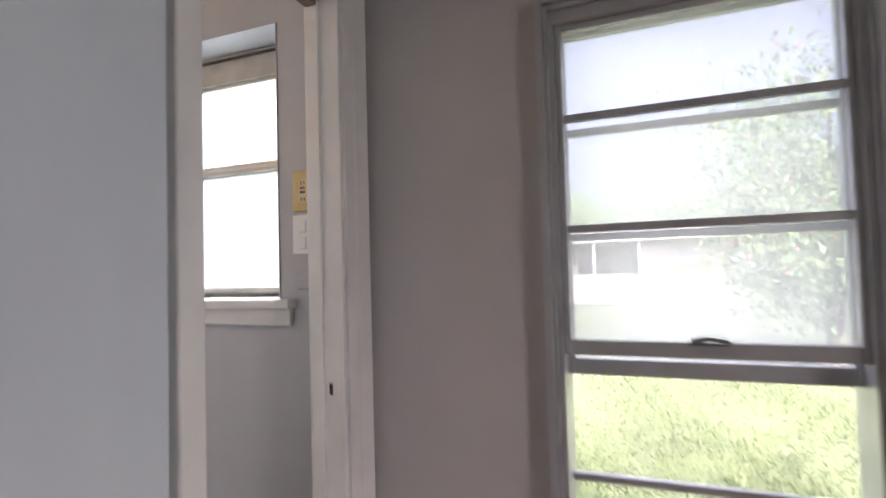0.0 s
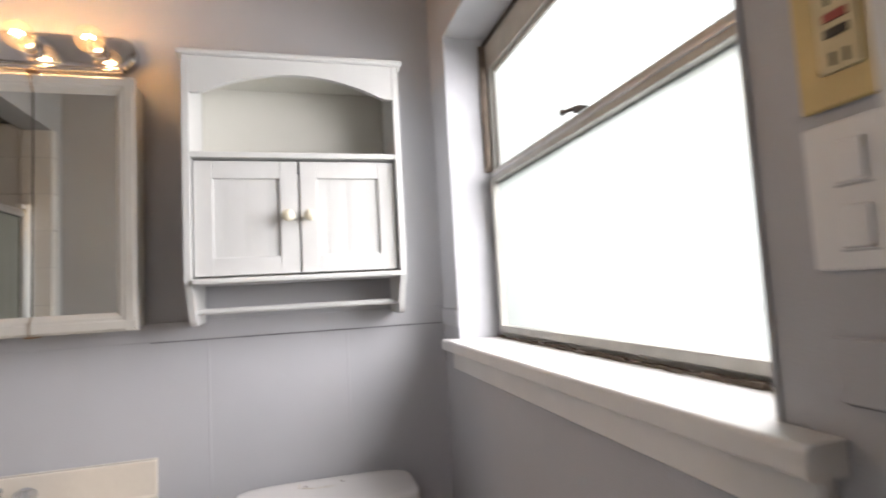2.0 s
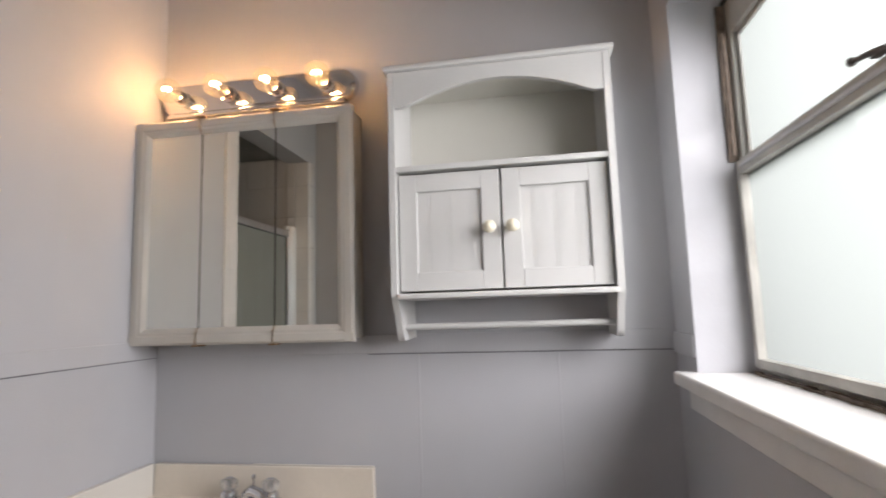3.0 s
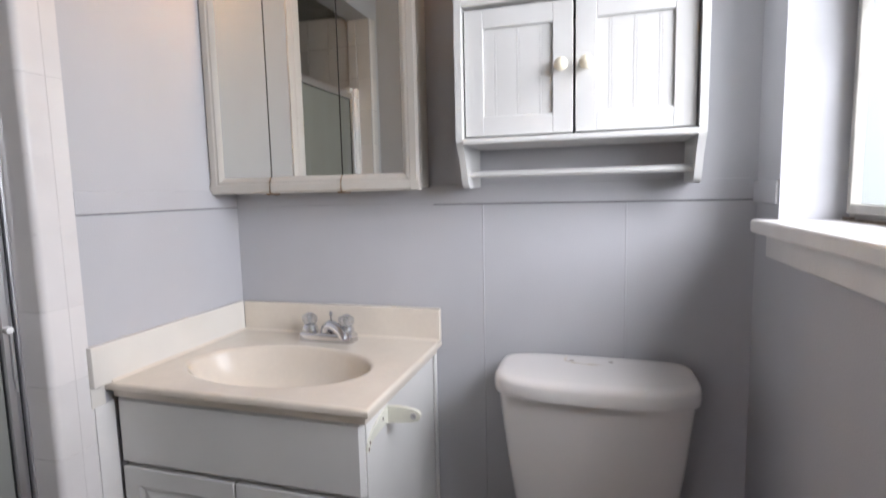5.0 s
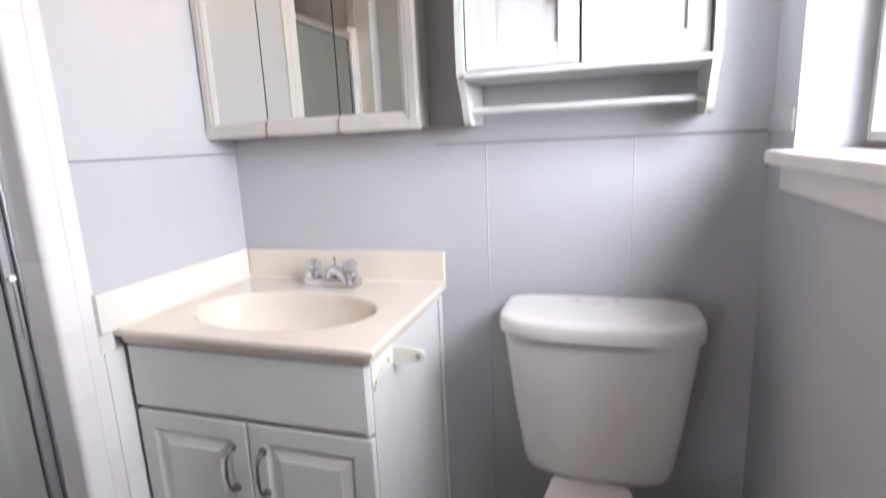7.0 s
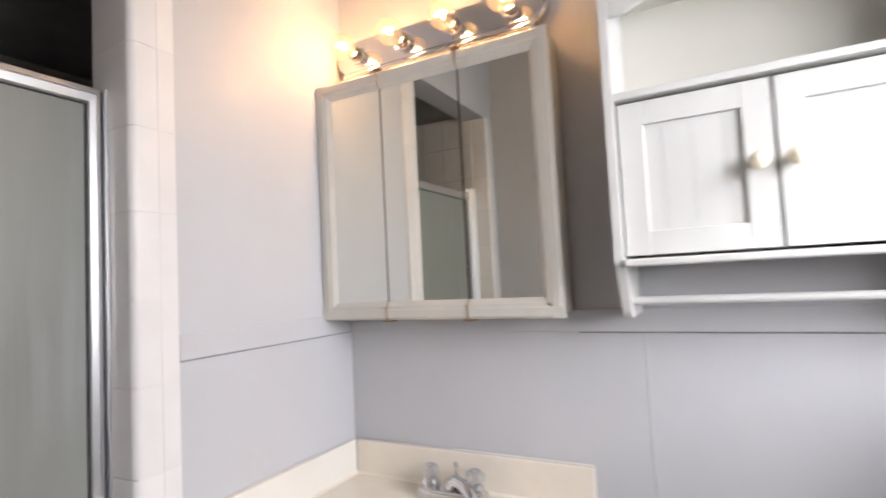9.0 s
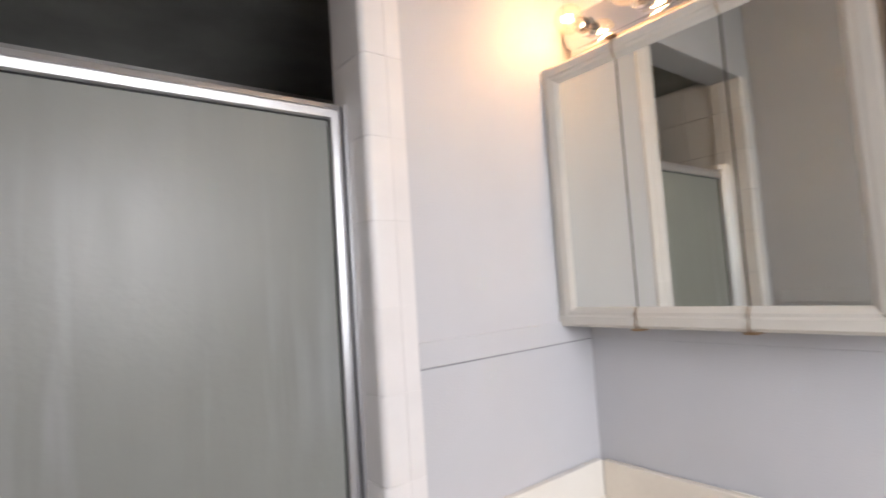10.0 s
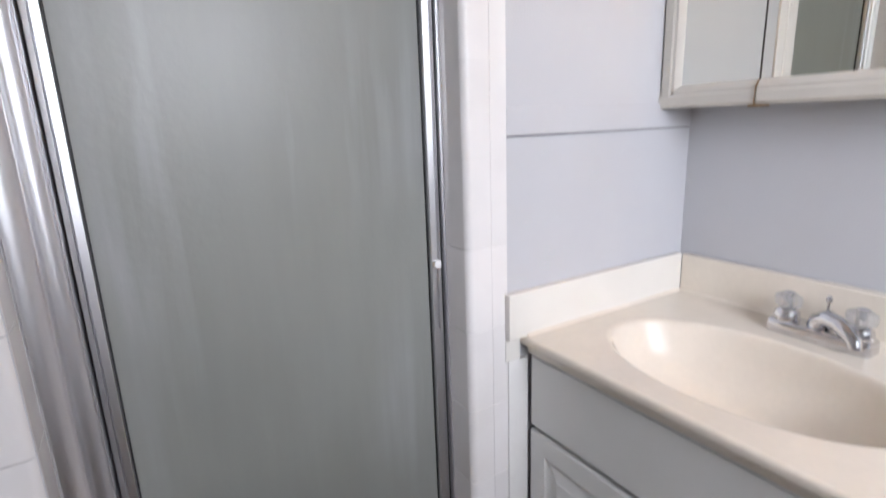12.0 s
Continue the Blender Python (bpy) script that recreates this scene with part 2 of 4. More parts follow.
def box(bm, x0, x1, y0, y1, z0, z1, bevel=0.0, segments=2):
    made = bmesh.ops.create_cube(bm, size=1.0, matrix=Matrix.LocRotScale(
        ((x0 + x1) / 2, (y0 + y1) / 2, (z0 + z1) / 2), None, (x1 - x0, y1 - y0, z1 - z0)))
    if bevel:
        edges = list({e for v in made["verts"] for e in v.link_edges})
        bmesh.ops.bevel(bm, geom=edges, offset=bevel, segments=segments, profile=0.5, affect="EDGES")
    return bm


def boxed(x0, x1, y0, y1, z0, z1, bevel=0.0, segments=2):
    return box(bmesh.new(), x0, x1, y0, y1, z0, z1, bevel, segments)


def cells(us, vs, holes):
    """The cells of a grid, less those inside a hole (u0, u1, v0, v1)."""
    keep = set()
    for i in range(len(us) - 1):
        for j in range(len(vs) - 1):
            u, v = (us[i] + us[i + 1]) / 2, (vs[j] + vs[j + 1]) / 2
            if not any(a < u < b and c < v < d for a, b, c, d in holes):
                keep.add((i, j))
    return keep


def wall_mesh(axis, t0, t1, u0, u1, v0, v1, holes=()):
    """A wall with thickness t0..t1 along x (axis 0) or y (axis 1), with real openings through it."""
    us = sorted({u0, u1, *(h for a in holes for h in a[:2])})
    vs = sorted({v0, v1, *(h for a in holes for h in a[2:])})
    keep = cells(us, vs, holes)
    bm = bmesh.new()
    spots = {}

    def at(t, u, v):
        key = (t, u, v)
        if key not in spots:
            spots[key] = bm.verts.new((t, u, v) if axis == 0 else (u, t, v))
        return spots[key]

    for i, j in keep:
        a, b, c, d = us[i], us[i + 1], vs[j], vs[j + 1]
        for t in (t0, t1):
            bm.faces.new([at(t, a, c), at(t, b, c), at(t, b, d), at(t, a, d)])
        for (di, dj), (p, q) in (((-1, 0), ((a, c), (a, d))), ((1, 0), ((b, c), (b, d))), ((0, -1), ((a, c), (b, c))), ((0, 1), ((a, d), (b, d)))):
            if (i + di, j + dj) not in keep:
                bm.faces.new([at(t0, *p), at(t1, *p), at(t1, *q), at(t0, *q)])
    bmesh.ops.recalc_face_normals(bm, faces=bm.faces)
    return bm


def loft(bm, rings, closed=True, first=True):
    rows = [[bm.verts.new(p) for p in r] for r in rings]
    n = len(rows[0])
    for a, b in zip(rows, rows[1:]):
        for i in range(n):
            bm.faces.new([a[i], a[(i + 1) % n], b[(i + 1) % n], b[i]])
    if closed:
        if first:
            bm.faces.new(list(reversed(rows[0])))
        bm.faces.new(rows[-1])
    bmesh.ops.recalc_face_normals(bm, faces=bm.faces)
    return bm


def oval(cx, cy, z, rx, ry, n=40, power=2.0):
    """A ring round (cx, cy): an ellipse, squarer for a higher power."""
    out = []
    for k in range(n):
        a = 2 * math.pi * k / n
        c, s = math.cos(a), math.sin(a)
        out.append((cx + rx * math.copysign(abs(c) ** (2 / power), c), cy + ry * math.copysign(abs(s) ** (2 / power), s), z))
    return out


def extrude_profile(points, axis, t0, t1):
    """A flat outline of (u, v) pushed from t0 to t1 along an axis; u, v are the other two axes in order."""
    bm = bmesh.new()

    def place(t, u, v):
        return ((t, u, v), (u, t, v), (u, v, t))[axis]

    return loft(bm, [[place(t, u, v) for u, v in points] for t in (t0, t1)])


def rod(bm, a, b, r, n=16, r2=None):
    a, b = Vector(a), Vector(b)
    q = (b - a).to_track_quat("Z", "Y").to_matrix()
    r2 = r if r2 is None else r2
    ring = [Vector((math.cos(2 * math.pi * k / n), math.sin(2 * math.pi * k / n), 0)) for k in range(n)]
    return loft(bm, [[a + q @ (p * r) for p in ring], [b + q @ (p * r2) for p in ring]])


def lathe(bm, origin, direction, steps, n=24):
    """Steps of (distance along direction, radius) turned round it."""
    o, d = Vector(origin), Vector(direction).normalized()
    q = d.to_track_quat("Z", "Y").to_matrix()
    ring = [Vector((math.cos(2 * math.pi * k / n), math.sin(2 * math.pi * k / n), 0)) for k in range(n)]
    return loft(bm, [[o + d * s + q @ (p * max(r, 0.0004)) for p in ring] for s, r in steps])


def tube(bm, points, r, n=12):
    """A bent pipe through points."""
    pts = [Vector(p) for p in points]
    rings = []
    for i, p in enumerate(pts):
        d = (pts[min(i + 1, len(pts) - 1)] - pts[max(i - 1, 0)]).normalized()
        q = d.to_track_quat("Z", "Y").to_matrix()
        rr = r[i] if isinstance(r, (list, tuple)) else r
        rings.append([p + q @ Vector((rr * math.cos(2 * math.pi * k / n), rr * math.sin(2 * math.pi * k / n), 0)) for k in range(n)])
    return loft(bm, rings)


def mesh_of(bm, name, mat, smooth=True, crease=46):
    me = bpy.data.meshes.new(name)
    bm.to_mesh(me)
    bm.free()
    me.materials.append(mat)
    if smooth:
        me.shade_smooth()
        me.set_sharp_from_angle(angle=radians(crease))
    return me


def flat_faces(ob):
    """Keeps broad faces flat and lets only the narrow bevels turn the light."""
    w = ob.modifiers.new("weighted", "WEIGHTED_NORMAL")
    w.weight, w.keep_sharp = 80, True
    return ob


def part(name, bm, mat, parent, label="", crease=46):
    """Links a bmesh as one mesh object under a thing or a part. Coordinates are the world's."""
    ob = flat_faces(new(name, mesh_of(bm, name, mat, True, crease)))
    ob.parent = parent
    ob.matrix_parent_inverse = parent.matrix_world.inverted()
    if label:
        ob["label"] = label
    return ob


def thing(name, place, label, category, group=""):
    ob = new(name)
    ob.empty_display_size = 0.05
    ob.matrix_world = Matrix.Translation(place)
    return tagged(ob, label, category, group)


def solid(name, bm, mat, label, category, group="", kind=""):
    return tagged(flat_faces(new(name, mesh_of(bm, name, mat))), label, category, group, kind)


def structure(name, bm, mat, label=""):
    return tagged(flat_faces(new(name, mesh_of(bm, name, mat))), label, kind="structure")

# ---- structure: bathroom x 0..1.29, y 0..1.385; shower behind y 0; bedroom beyond x 1.40 ----
H = 2.40
wall_north = structure("wall_north", wall_mesh(1, 1.385, 1.53, -0.12, 4.8, -0.05, H + 0.1, [(0.162, 1.107, 1.12, 1.961), (1.875, 2.53, 0.27, 1.838)]), PAINT, "lavender grey painted wall with two windows")
wall_west = structure("wall_west", boxed(-0.12, 0, -1.1, 1.385, -0.05, H + 0.1), PAINT, "lavender grey panelled bathroom wall")
wall_south = structure("wall_south", wall_mesh(1, -0.11, 0, 0, 1.312, -0.05, H + 0.1, [(0.594, 1.216, -0.06, 2.035)]), PAINT, "painted wall beside and above the shower opening")
wall_east = structure("wall_east", wall_mesh(0, 1.312, 1.405, -2.6, 1.385, -0.05, H + 0.1, [(0.665, 1.255, -0.06, 1.925)]), ROOM_PAINT, "grey partition wall with a doorway")
inner_skin = structure("wall_east_inner", wall_mesh(0, 1.308, 1.312, 0.0, 1.385, 0, H, [(0.665, 1.255, -0.06, 1.925)]), PAINT, "lavender grey bathroom side of the partition")
shower_east = structure("shower_wall_east", boxed(1.222, 1.312, -0.98, -0.11, 0, 2.25), GROUT)
shower_back = structure("shower_wall_back", boxed(0, 1.312, -1.08, -0.98, 0, 2.25), GROUT)
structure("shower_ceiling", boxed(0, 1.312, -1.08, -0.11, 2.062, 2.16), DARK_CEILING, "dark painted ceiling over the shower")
structure("floor_bathroom", boxed(0, 1.405, 0, 1.385, -0.05, 0), VINYL, "worn beige vinyl floor")
structure("floor_shower", boxed(0, 1.222, -0.98, 0, -0.05, 0.03), GROUT)
structure("floor_bedroom", boxed(1.405, 4.8, -2.6, 1.385, -0.05, 0), WOOD_FLOOR, "brown wood floor")
structure("ceiling", boxed(-0.12, 4.8, -2.6, 1.53, H, H + 0.1), CEILING, "off-white ceiling")
structure("wall_room_south", boxed(1.312, 4.8, -2.72, -2.6, -0.05, H), ROOM_PAINT)
# Unseen wall; its opening is added to let the fill lamp in.
structure("wall_room_east", wall_mesh(0, 4.8, 4.92, -2.72, 1.53, -0.05, H, [(-1.1, -0.2, 0.95, 2.05)]), ROOM_PAINT, "grey unseen wall with an opening added for fill light")
structure("wall_north_room_skin", wall_mesh(1, 1.381, 1.385, 1.405, 4.8, 0, H, [(1.875, 2.53, 0.27, 1.838)]), ROOM_PAINT, "grey bedroom wall round the window")

# Chair-rail boards and panel seams, painted with the wall.
RZ0, RZ1 = 1.184, 1.232


def rail_board(bm, name):
    return structure(name, bm, PAINT, "flat painted rail board")


rail_board(boxed(0, 0.005, 0.0, 1.385, RZ0, RZ1, 0.0015), "trim_rail_west")
rail_board(boxed(0.005, 0.513, 0, 0.005, RZ0, RZ1, 0.0015), "trim_rail_south")
rail_board(boxed(0.007, 0.160, 1.376, 1.385, RZ0 - 0.008, RZ1 - 0.008, 0.0015), "trim_rail_north_a")
rail_board(boxed(1.164, 1.308, 1.376, 1.385, RZ0 - 0.01, RZ1 - 0.01, 0.0015), "trim_rail_north_b")
rail_board(boxed(1.301, 1.308, 0.03, 0.66, RZ0, RZ1, 0.0015), "trim_rail_east")
JOINT = material("dirty_joint", (0.24, 0.235, 0.25), 0.8, stain=0.3, stain_scale=20)
structure("trim_joint_west", boxed(0, 0.0012, 0.62, 1.385, RZ0 - 0.0032, RZ0), JOINT, "dark open joint under the rail board")
structure("trim_joint_south", boxed(0.0012, 0.513, 0, 0.0012, RZ0 - 0.0028, RZ0), JOINT, "dark open joint under the rail board")
structure("trim_joint_north", boxed(1.166, 1.29, 1.3838, 1.385, RZ0 - 0.0130, RZ0 - 0.010), JOINT)
for seam_y in (0.755, 1.108):
    structure("trim_seam", loft(bmesh.new(), [[(0, seam_y - 0.002, z), (0.0012, seam_y - 0.0006, z), (0.0012, seam_y + 0.0006, z), (0, seam_y + 0.002, z)] for z in (0.07, RZ0)]), PAINT)


def base_profile(h, d):
    return [(0, 0), (d, 0), (d, h * 0.62), (d * 0.8, h * 0.75), (d * 0.55, h * 0.82), (d * 0.42, h), (0, h)]


structure("baseboard_west", loft(bmesh.new(), [[(u, y, v) for u, v in base_profile(0.066, 0.016)] for y in (0.625, 1.385)]), TRIM, "white moulded baseboard")
structure("baseboard_north", loft(bmesh.new(), [[(x, 1.385 - u, v) for u, v in base_profile(0.066, 0.016)] for x in (0.016, 1.308)]), TRIM, "white moulded baseboard")
structure("trim_floor_strip", boxed(0.016, 0.024, 0.63, 1.36, 0, 0.010, 0.002), BROWN_TRIM)
structure("baseboard_room", loft(bmesh.new(), [[(x, 1.381 - u, v) for u, v in base_profile(0.09, 0.014)] for x in (1.44, 4.8)]), TRIM)

# Doorway: jambs, stops, casings.
structure("door_frame_north_jamb", boxed(1.308, 1.407, 1.242, 1.255, 0, 1.925, 0.002), TRIM, "white painted door jamb")
structure("door_frame_south_jamb", boxed(1.308, 1.404, 0.665, 0.752, 0, 1.925, 0.002), TRIM)
structure("door_frame_head", boxed(1.308, 1.407, 0.752, 1.242, 1.900, 1.925, 0.002), TRIM)
structure("door_frame_stop", boxed(1.322, 1.354, 1.231, 1.242, 0, 1.900, 0.002), TRIM)
structure("door_frame_head_stop", boxed(1.322, 1.354, 0.752, 1.231, 1.886, 1.900, 0.002), BROWN_TRIM)


def casing_points(w, d):
    """Moulded casing across its width: u along the wall, v out of it."""
    return [(0, 0), (0, d * 0.55), (w * 0.06, d * 0.62), (w * 0.3, d * 0.7), (w * 0.36, d * 0.95), (w * 0.46, d), (w * 0.6, d * 0.82), (w * 0.9, d * 0.95), (w, d * 0.85), (w, 0)]


structure("trim_door_casing_north", loft(bmesh.new(), [[(1.405 + v, 1.257 + u, z) for u, v in casing_points(0.102, 0.016)] for z in (0, 2.06)]), TRIM, "white moulded door casing")
structure("trim_door_casing_head", loft(bmesh.new(), [[(1.405 + v, y, 1.928 + u) for u, v in casing_points(0.13, 0.022)] for y in (0.683, 1.257)]), TRIM)
structure("trim_door_casing_south", boxed(1.405, 1.555, 0.638, 0.682, 0, 2.06, 0.004, 3), TRIM, "deep white door post beside the doorway")
structure("trim_bath_casing_north", boxed(1.292, 1.308, 1.262, 1.32, 0, 1.99, 0.003), TRIM)

# The door stands open, flat along the bedroom side of the partition.
door = structure("door_1", boxed(1.525, 1.560, 0.06, 0.620, 0.0, 1.915, 0.002), DOOR_PAINT, "pale grey flush door standing open along the wall")
handle_bm = lathe(bmesh.new(), (1.560, 0.13, 0.95), (1, 0, 0), [(0, 0.03), (0.006, 0.03), (0.008, 0.012), (0.03, 0.011), (0.036, 0.024), (0.05, 0.027), (0.06, 0.018), (0.062, 0.001)])
part("door_handle", handle_bm, BRASS, door, "tarnished brass knob")
strike = thing("strike_plate", (1.38, 1.242, 0.935), "painted-over metal strike plate on the door jamb", "strike plate")
part("plate", boxed(1.358, 1.392, 1.2395, 1.242, 0.905, 0.965, 0.0008), TRIM, strike)
part("latch_hole", boxed(1.366, 1.376, 1.2388, 1.2397, 0.92, 0.948), DARK, strike, "dark latch hole")

# ---- bathroom window ----
NY = 1.385
structure("window_1_reveal", wall_mesh(1, 1.3815, 1.528, 0.1625, 1.1065, 1.12, 1.9605, [(0.166, 1.103, 1.13, 1.957)]), LINING, "white painted window lining, darkened to offset the window lamp")
win = structure("window_1", loft(bmesh.new(), [[(x, y, z) for y, z in ((1.3445, 1.1195), (1.343, 1.123), (1.3425, 1.139), (1.3445, 1.1438), (1.349, 1.146), (1.384, 1.146), (1.384, 1.118), (1.349, 1.118))] for x in (0.128, 1.162)]), TRIM, "frosted bathroom window with a white sill")
part("stool", boxed(0.1665, 1.1025, 1.3835, 1.529, 1.118, 1.1455, 0.001), TRIM, win, "white painted inner sill board")
part("apron", boxed(0.142, 1.150, 1.368, 1.384, 1.070, 1.118, 0.003), TRIM, win)
# outer metal frame
frame_bm = bmesh.new()
for b in ((0.167, 0.192, 1.498, 1.53, 1.147, 1.956), (1.078, 1.102, 1.498, 1.53, 1.147, 1.956), (0.192, 1.078, 1.498, 1.53, 1.862, 1.956), (0.192, 1.078, 1.498, 1.53, 1.147, 1.163)):
    box(frame_bm, *b, 0.002)
part("window_frame", frame_bm, OLD_METAL, win, "weathered tan metal frame")


def sash(name, x0, x1, z0, z1, y, w, rails, mat, parent, half=0.011):
    bm = bmesh.new()
    box(bm, x0, x0 + w, y - half, y + half, z0, z1, 0.002)
    box(bm, x1 - w, x1, y - half, y + half, z0, z1, 0.002)
    box(bm, x0 + w, x1 - w, y - half, y + half, z0, z0 + rails[0], 0.002)
    box(bm, x0 + w, x1 - w, y - half, y + half, z1 - rails[1], z1, 0.002)
    return part(name, bm, mat, parent)


def pane(x0, x1, z0, z1, y, mat, parent):
    ob = part("pane", boxed(x0, x1, y - 0.002, y + 0.002, z0, z1), mat, parent)
    ob.visible_shadow = False
    return ob


up = sash("upper_sash", 0.192, 1.078, 1.545, 1.862, 1.514, 0.012, (0.018, 0.012), OLD_METAL, win, 0.006)
pane(0.204, 1.066, 1.563, 1.850, 1.514, FROSTED, up)
low = sash("lower_sash", 0.187, 1.084, 1.158, 1.580, 1.496, 0.014, (0.018, 0.030), OLD_METAL, win)
pane(0.201, 1.070, 1.176, 1.550, 1.5045, FROSTED, low)
part("head_strip", boxed(0.168, 1.101, 1.4905, 1.4975, 1.936, 1.944, 0.001), DARK, win, "dark gap over the head board")
part("side_track", boxed(0.1925, 0.199, 1.4785, 1.4845, 1.590, 1.861, 0.001), RUST, win, "dark brown dirty sash track")
part("side_track", boxed(0.1675, 0.1735, 1.4785, 1.4975, 1.584, 1.935, 0.001), RUST, win, "dark brown dirty sash track")
part("sash_bead", boxed(0.201, 1.070, 1.481, 1.486, 1.562, 1.569, 0.0015), GREY_METAL, low)
gap = bmesh.new()
for k in range(27):
    gx = 0.192 + k * 0.0325
    box(gap, gx, gx + 0.0325, 1.473 + random.uniform(0, 0.006), 1.485, 1.146, 1.1475 + random.uniform(0.0, 0.006))
part("worn_sill_edge", gap, RUST, win, "flaking dirty edge along the sash")
latch = bmesh.new()
box(latch, 0.648, 0.683, 1.474, 1.486, 1.580, 1.5835, 0.0015)
tube(latch, [(0.673, 1.480, 1.584), (0.653, 1.474, 1.587), (0.630, 1.468, 1.588)], [0.0045, 0.004, 0.0035])
lathe(latch, (0.632, 1.4685, 1.588), (-1, -0.3, 0.1), [(0, 0.003), (0.003, 0.006), (0.008, 0.006), (0.010, 0.002)], 12)
part("sash_latch", latch, IRON, win, "small metal sash latch")

# ---- bedroom window: lower sash pushed up behind the upper one ----
win2 = structure("window_2", wall_mesh(1, 1.345, 1.388, 1.875, 2.537, 0.262, 1.846, [(1.892, 2.517, 0.282, 1.826)]), GREY_METAL, "aluminium sash window with horizontal bars, lower half open")
part("inner_bead", wall_mesh(1, 1.358, 1.372, 1.893, 2.516, 0.283, 1.825, [(1.90, 2.509, 0.29, 1.818)]), GREY_METAL, win2)
part("window_frame", wall_mesh(1, 1.375, 1.50, 1.8925, 2.5165, 0.2825, 1.8255, [(1.912, 2.493, 0.306, 1.788)]), GREY_METAL, win2, "grey metal frame")
part("window_sill", boxed(1.86, 2.545, 1.33, 1.3445, 0.238, 0.262, 0.003), TRIM, win2)


def barred_sash(name, z0, z1, y, bars, low_rail, parent):
    s = sash(name, 1.913, 2.492, z0, z1, y, 0.014, (low_rail, 0.016), GREY_METAL, parent)
    edges = [z0 + low_rail, *bars, z1 - 0.016]
    for b in bars:
        part("muntin", boxed(1.927, 2.478, y - 0.008, y + 0.008, b - 0.009, b + 0.009, 0.002), GREY_METAL, s)
    for i, (a, b) in enumerate(zip(edges, edges[1:])):
        pane(1.927, 2.478, a + (0.009 if i else 0), b - (0.009 if i < len(bars) else 0), y, HAZY_PANE, s)
    return s


inner = barred_sash("raised_sash", 1.012, 1.787, 1.402, (1.303, 1.564), 0.034, win2)
outer = barred_sash("fixed_sash", 0.958, 1.787, 1.452, (1.285, 1.540), 0.038, win2)
part("storm_bar", boxed(1.913, 2.492, 1.44, 1.456, 0.706, 0.726, 0.003), GREY_METAL, win2)
sl = bmesh.new()
box(sl, 2.17, 2.25, 1.375, 1.392, 1.042, 1.048, 0.002)
tube(sl, [(2.18, 1.384, 1.05), (2.21, 1.374, 1.057), (2.25, 1.366, 1.052)], [0.006, 0.005, 0.004])
part("sash_latch", sl, NICKEL, win2)

# ---- vanity ----


def raised_door(y0, y1, z0, z1, x, depth):
    """A cabinet door with a routed, raised centre panel, facing +x."""
    bm = boxed(x, x + depth, y0, y1, z0, z1, 0.003)
    m = 0.042
    steps = ((0.0, 0.0), (0.003, -0.0035), (0.008, -0.0065), (0.013, -0.0070), (0.034, -0.0012), (0.0355, 0.0))
    rings = []
    for inset, out in steps:
        a, b, c, d = y0 + m + inset, y1 - m - inset, z0 + m + inset, z1 - m - inset
        rings.append([(x + depth + out + 0.0008, a, c), (x + depth + out + 0.0008, b, c), (x + depth + out + 0.0008, b, d), (x + depth + out + 0.0008, a, d)])
    # cut the field out of the front face by replacing it
    front = max(bm.faces, key=lambda f: f.calc_center_median().x * 10 + f.calc_area())
    outer_loop = [v for v in front.verts]
    bm.faces.remove(front)
    rows = [[bm.verts.new(p) for p in r] for r in rings]
    corners = sorted(outer_loop, key=lambda v: math.atan2(v.co.z - (z0 + z1) / 2, v.co.y - (y0 + y1) / 2))
    first = sorted(rows[0], key=lambda v: math.atan2(v.co.z - (z0 + z1) / 2, v.co.y - (y0 + y1) / 2))
    for i in range(4):
        bm.faces.new([corners[i], corners[(i + 1) % 4], first[(i + 1) % 4], first[i]])
    for a, b in zip(rows, rows[1:]):
        for i in range(4):
            bm.faces.new([a[i], a[(i + 1) % 4], b[(i + 1) % 4], b[i]])
    bm.faces.new(rows[-1])
    bmesh.ops.recalc_face_normals(bm, faces=bm.faces)
    return bm


vanity = thing("vanity_cabinet", (0.23, 0.31, 0), "white foil-covered vanity cabinet with two raised-panel doors", "cabinet")
carcass = box(boxed(0.004, 0.445, 0.008, 0.612, 0.08, 0.64), 0.004, 0.40, 0.012, 0.608, 0.002, 0.08)
for board in ((0.004, 0.445, 0.008, 0.024), (0.004, 0.445, 0.596, 0.612), (0.004, 0.020, 0.024, 0.596), (0.429, 0.445, 0.024, 0.596)):
    part("upper_board", boxed(*board, 0.64, 0.784), CABINET, vanity)
part("body", carcass, CABINET, vanity)
dr = part("drawer_front", boxed(0.446, 0.466, 0.010, 0.614, 0.620, 0.7775, 0.008, 1), CABINET, vanity, "plain false drawer front", 15)
part("edge_step", boxed(0.445, 0.4475, 0.0085, 0.6145, 0.618, 0.7755, 0.001), CABINET, dr)
for y0, y1, hy, side in ((0.012, 0.3095, 0.270, -1), (0.3135, 0.612, 0.350, 1)):
    d = part("door", raised_door(y0, y1, 0.10, 0.612, 0.446, 0.018), CABINET, vanity, "", 12)
    pull = bmesh.new()
    hz0, hz1 = 0.452, 0.552
    tube(pull, [(0.466, hy, hz1), (0.478, hy, hz1 - 0.002), (0.489, hy, hz1 - 0.018), (0.493, hy, (hz0 + hz1) / 2), (0.489, hy, hz0 + 0.018), (0.478, hy, hz0 + 0.002), (0.466, hy, hz0)],
         [0.0055, 0.0045, 0.0036, 0.0044, 0.0036, 0.0045, 0.0055])
    for hz in (hz0, hz1):
        lathe(pull, (0.464, hy, hz), (1, 0, 0), [(0, 0.0095), (0.003, 0.0095), (0.006, 0.006), (0.008, 0.003)], 16)
    part("handle", pull, NICKEL, d, "brushed nickel arched handle")
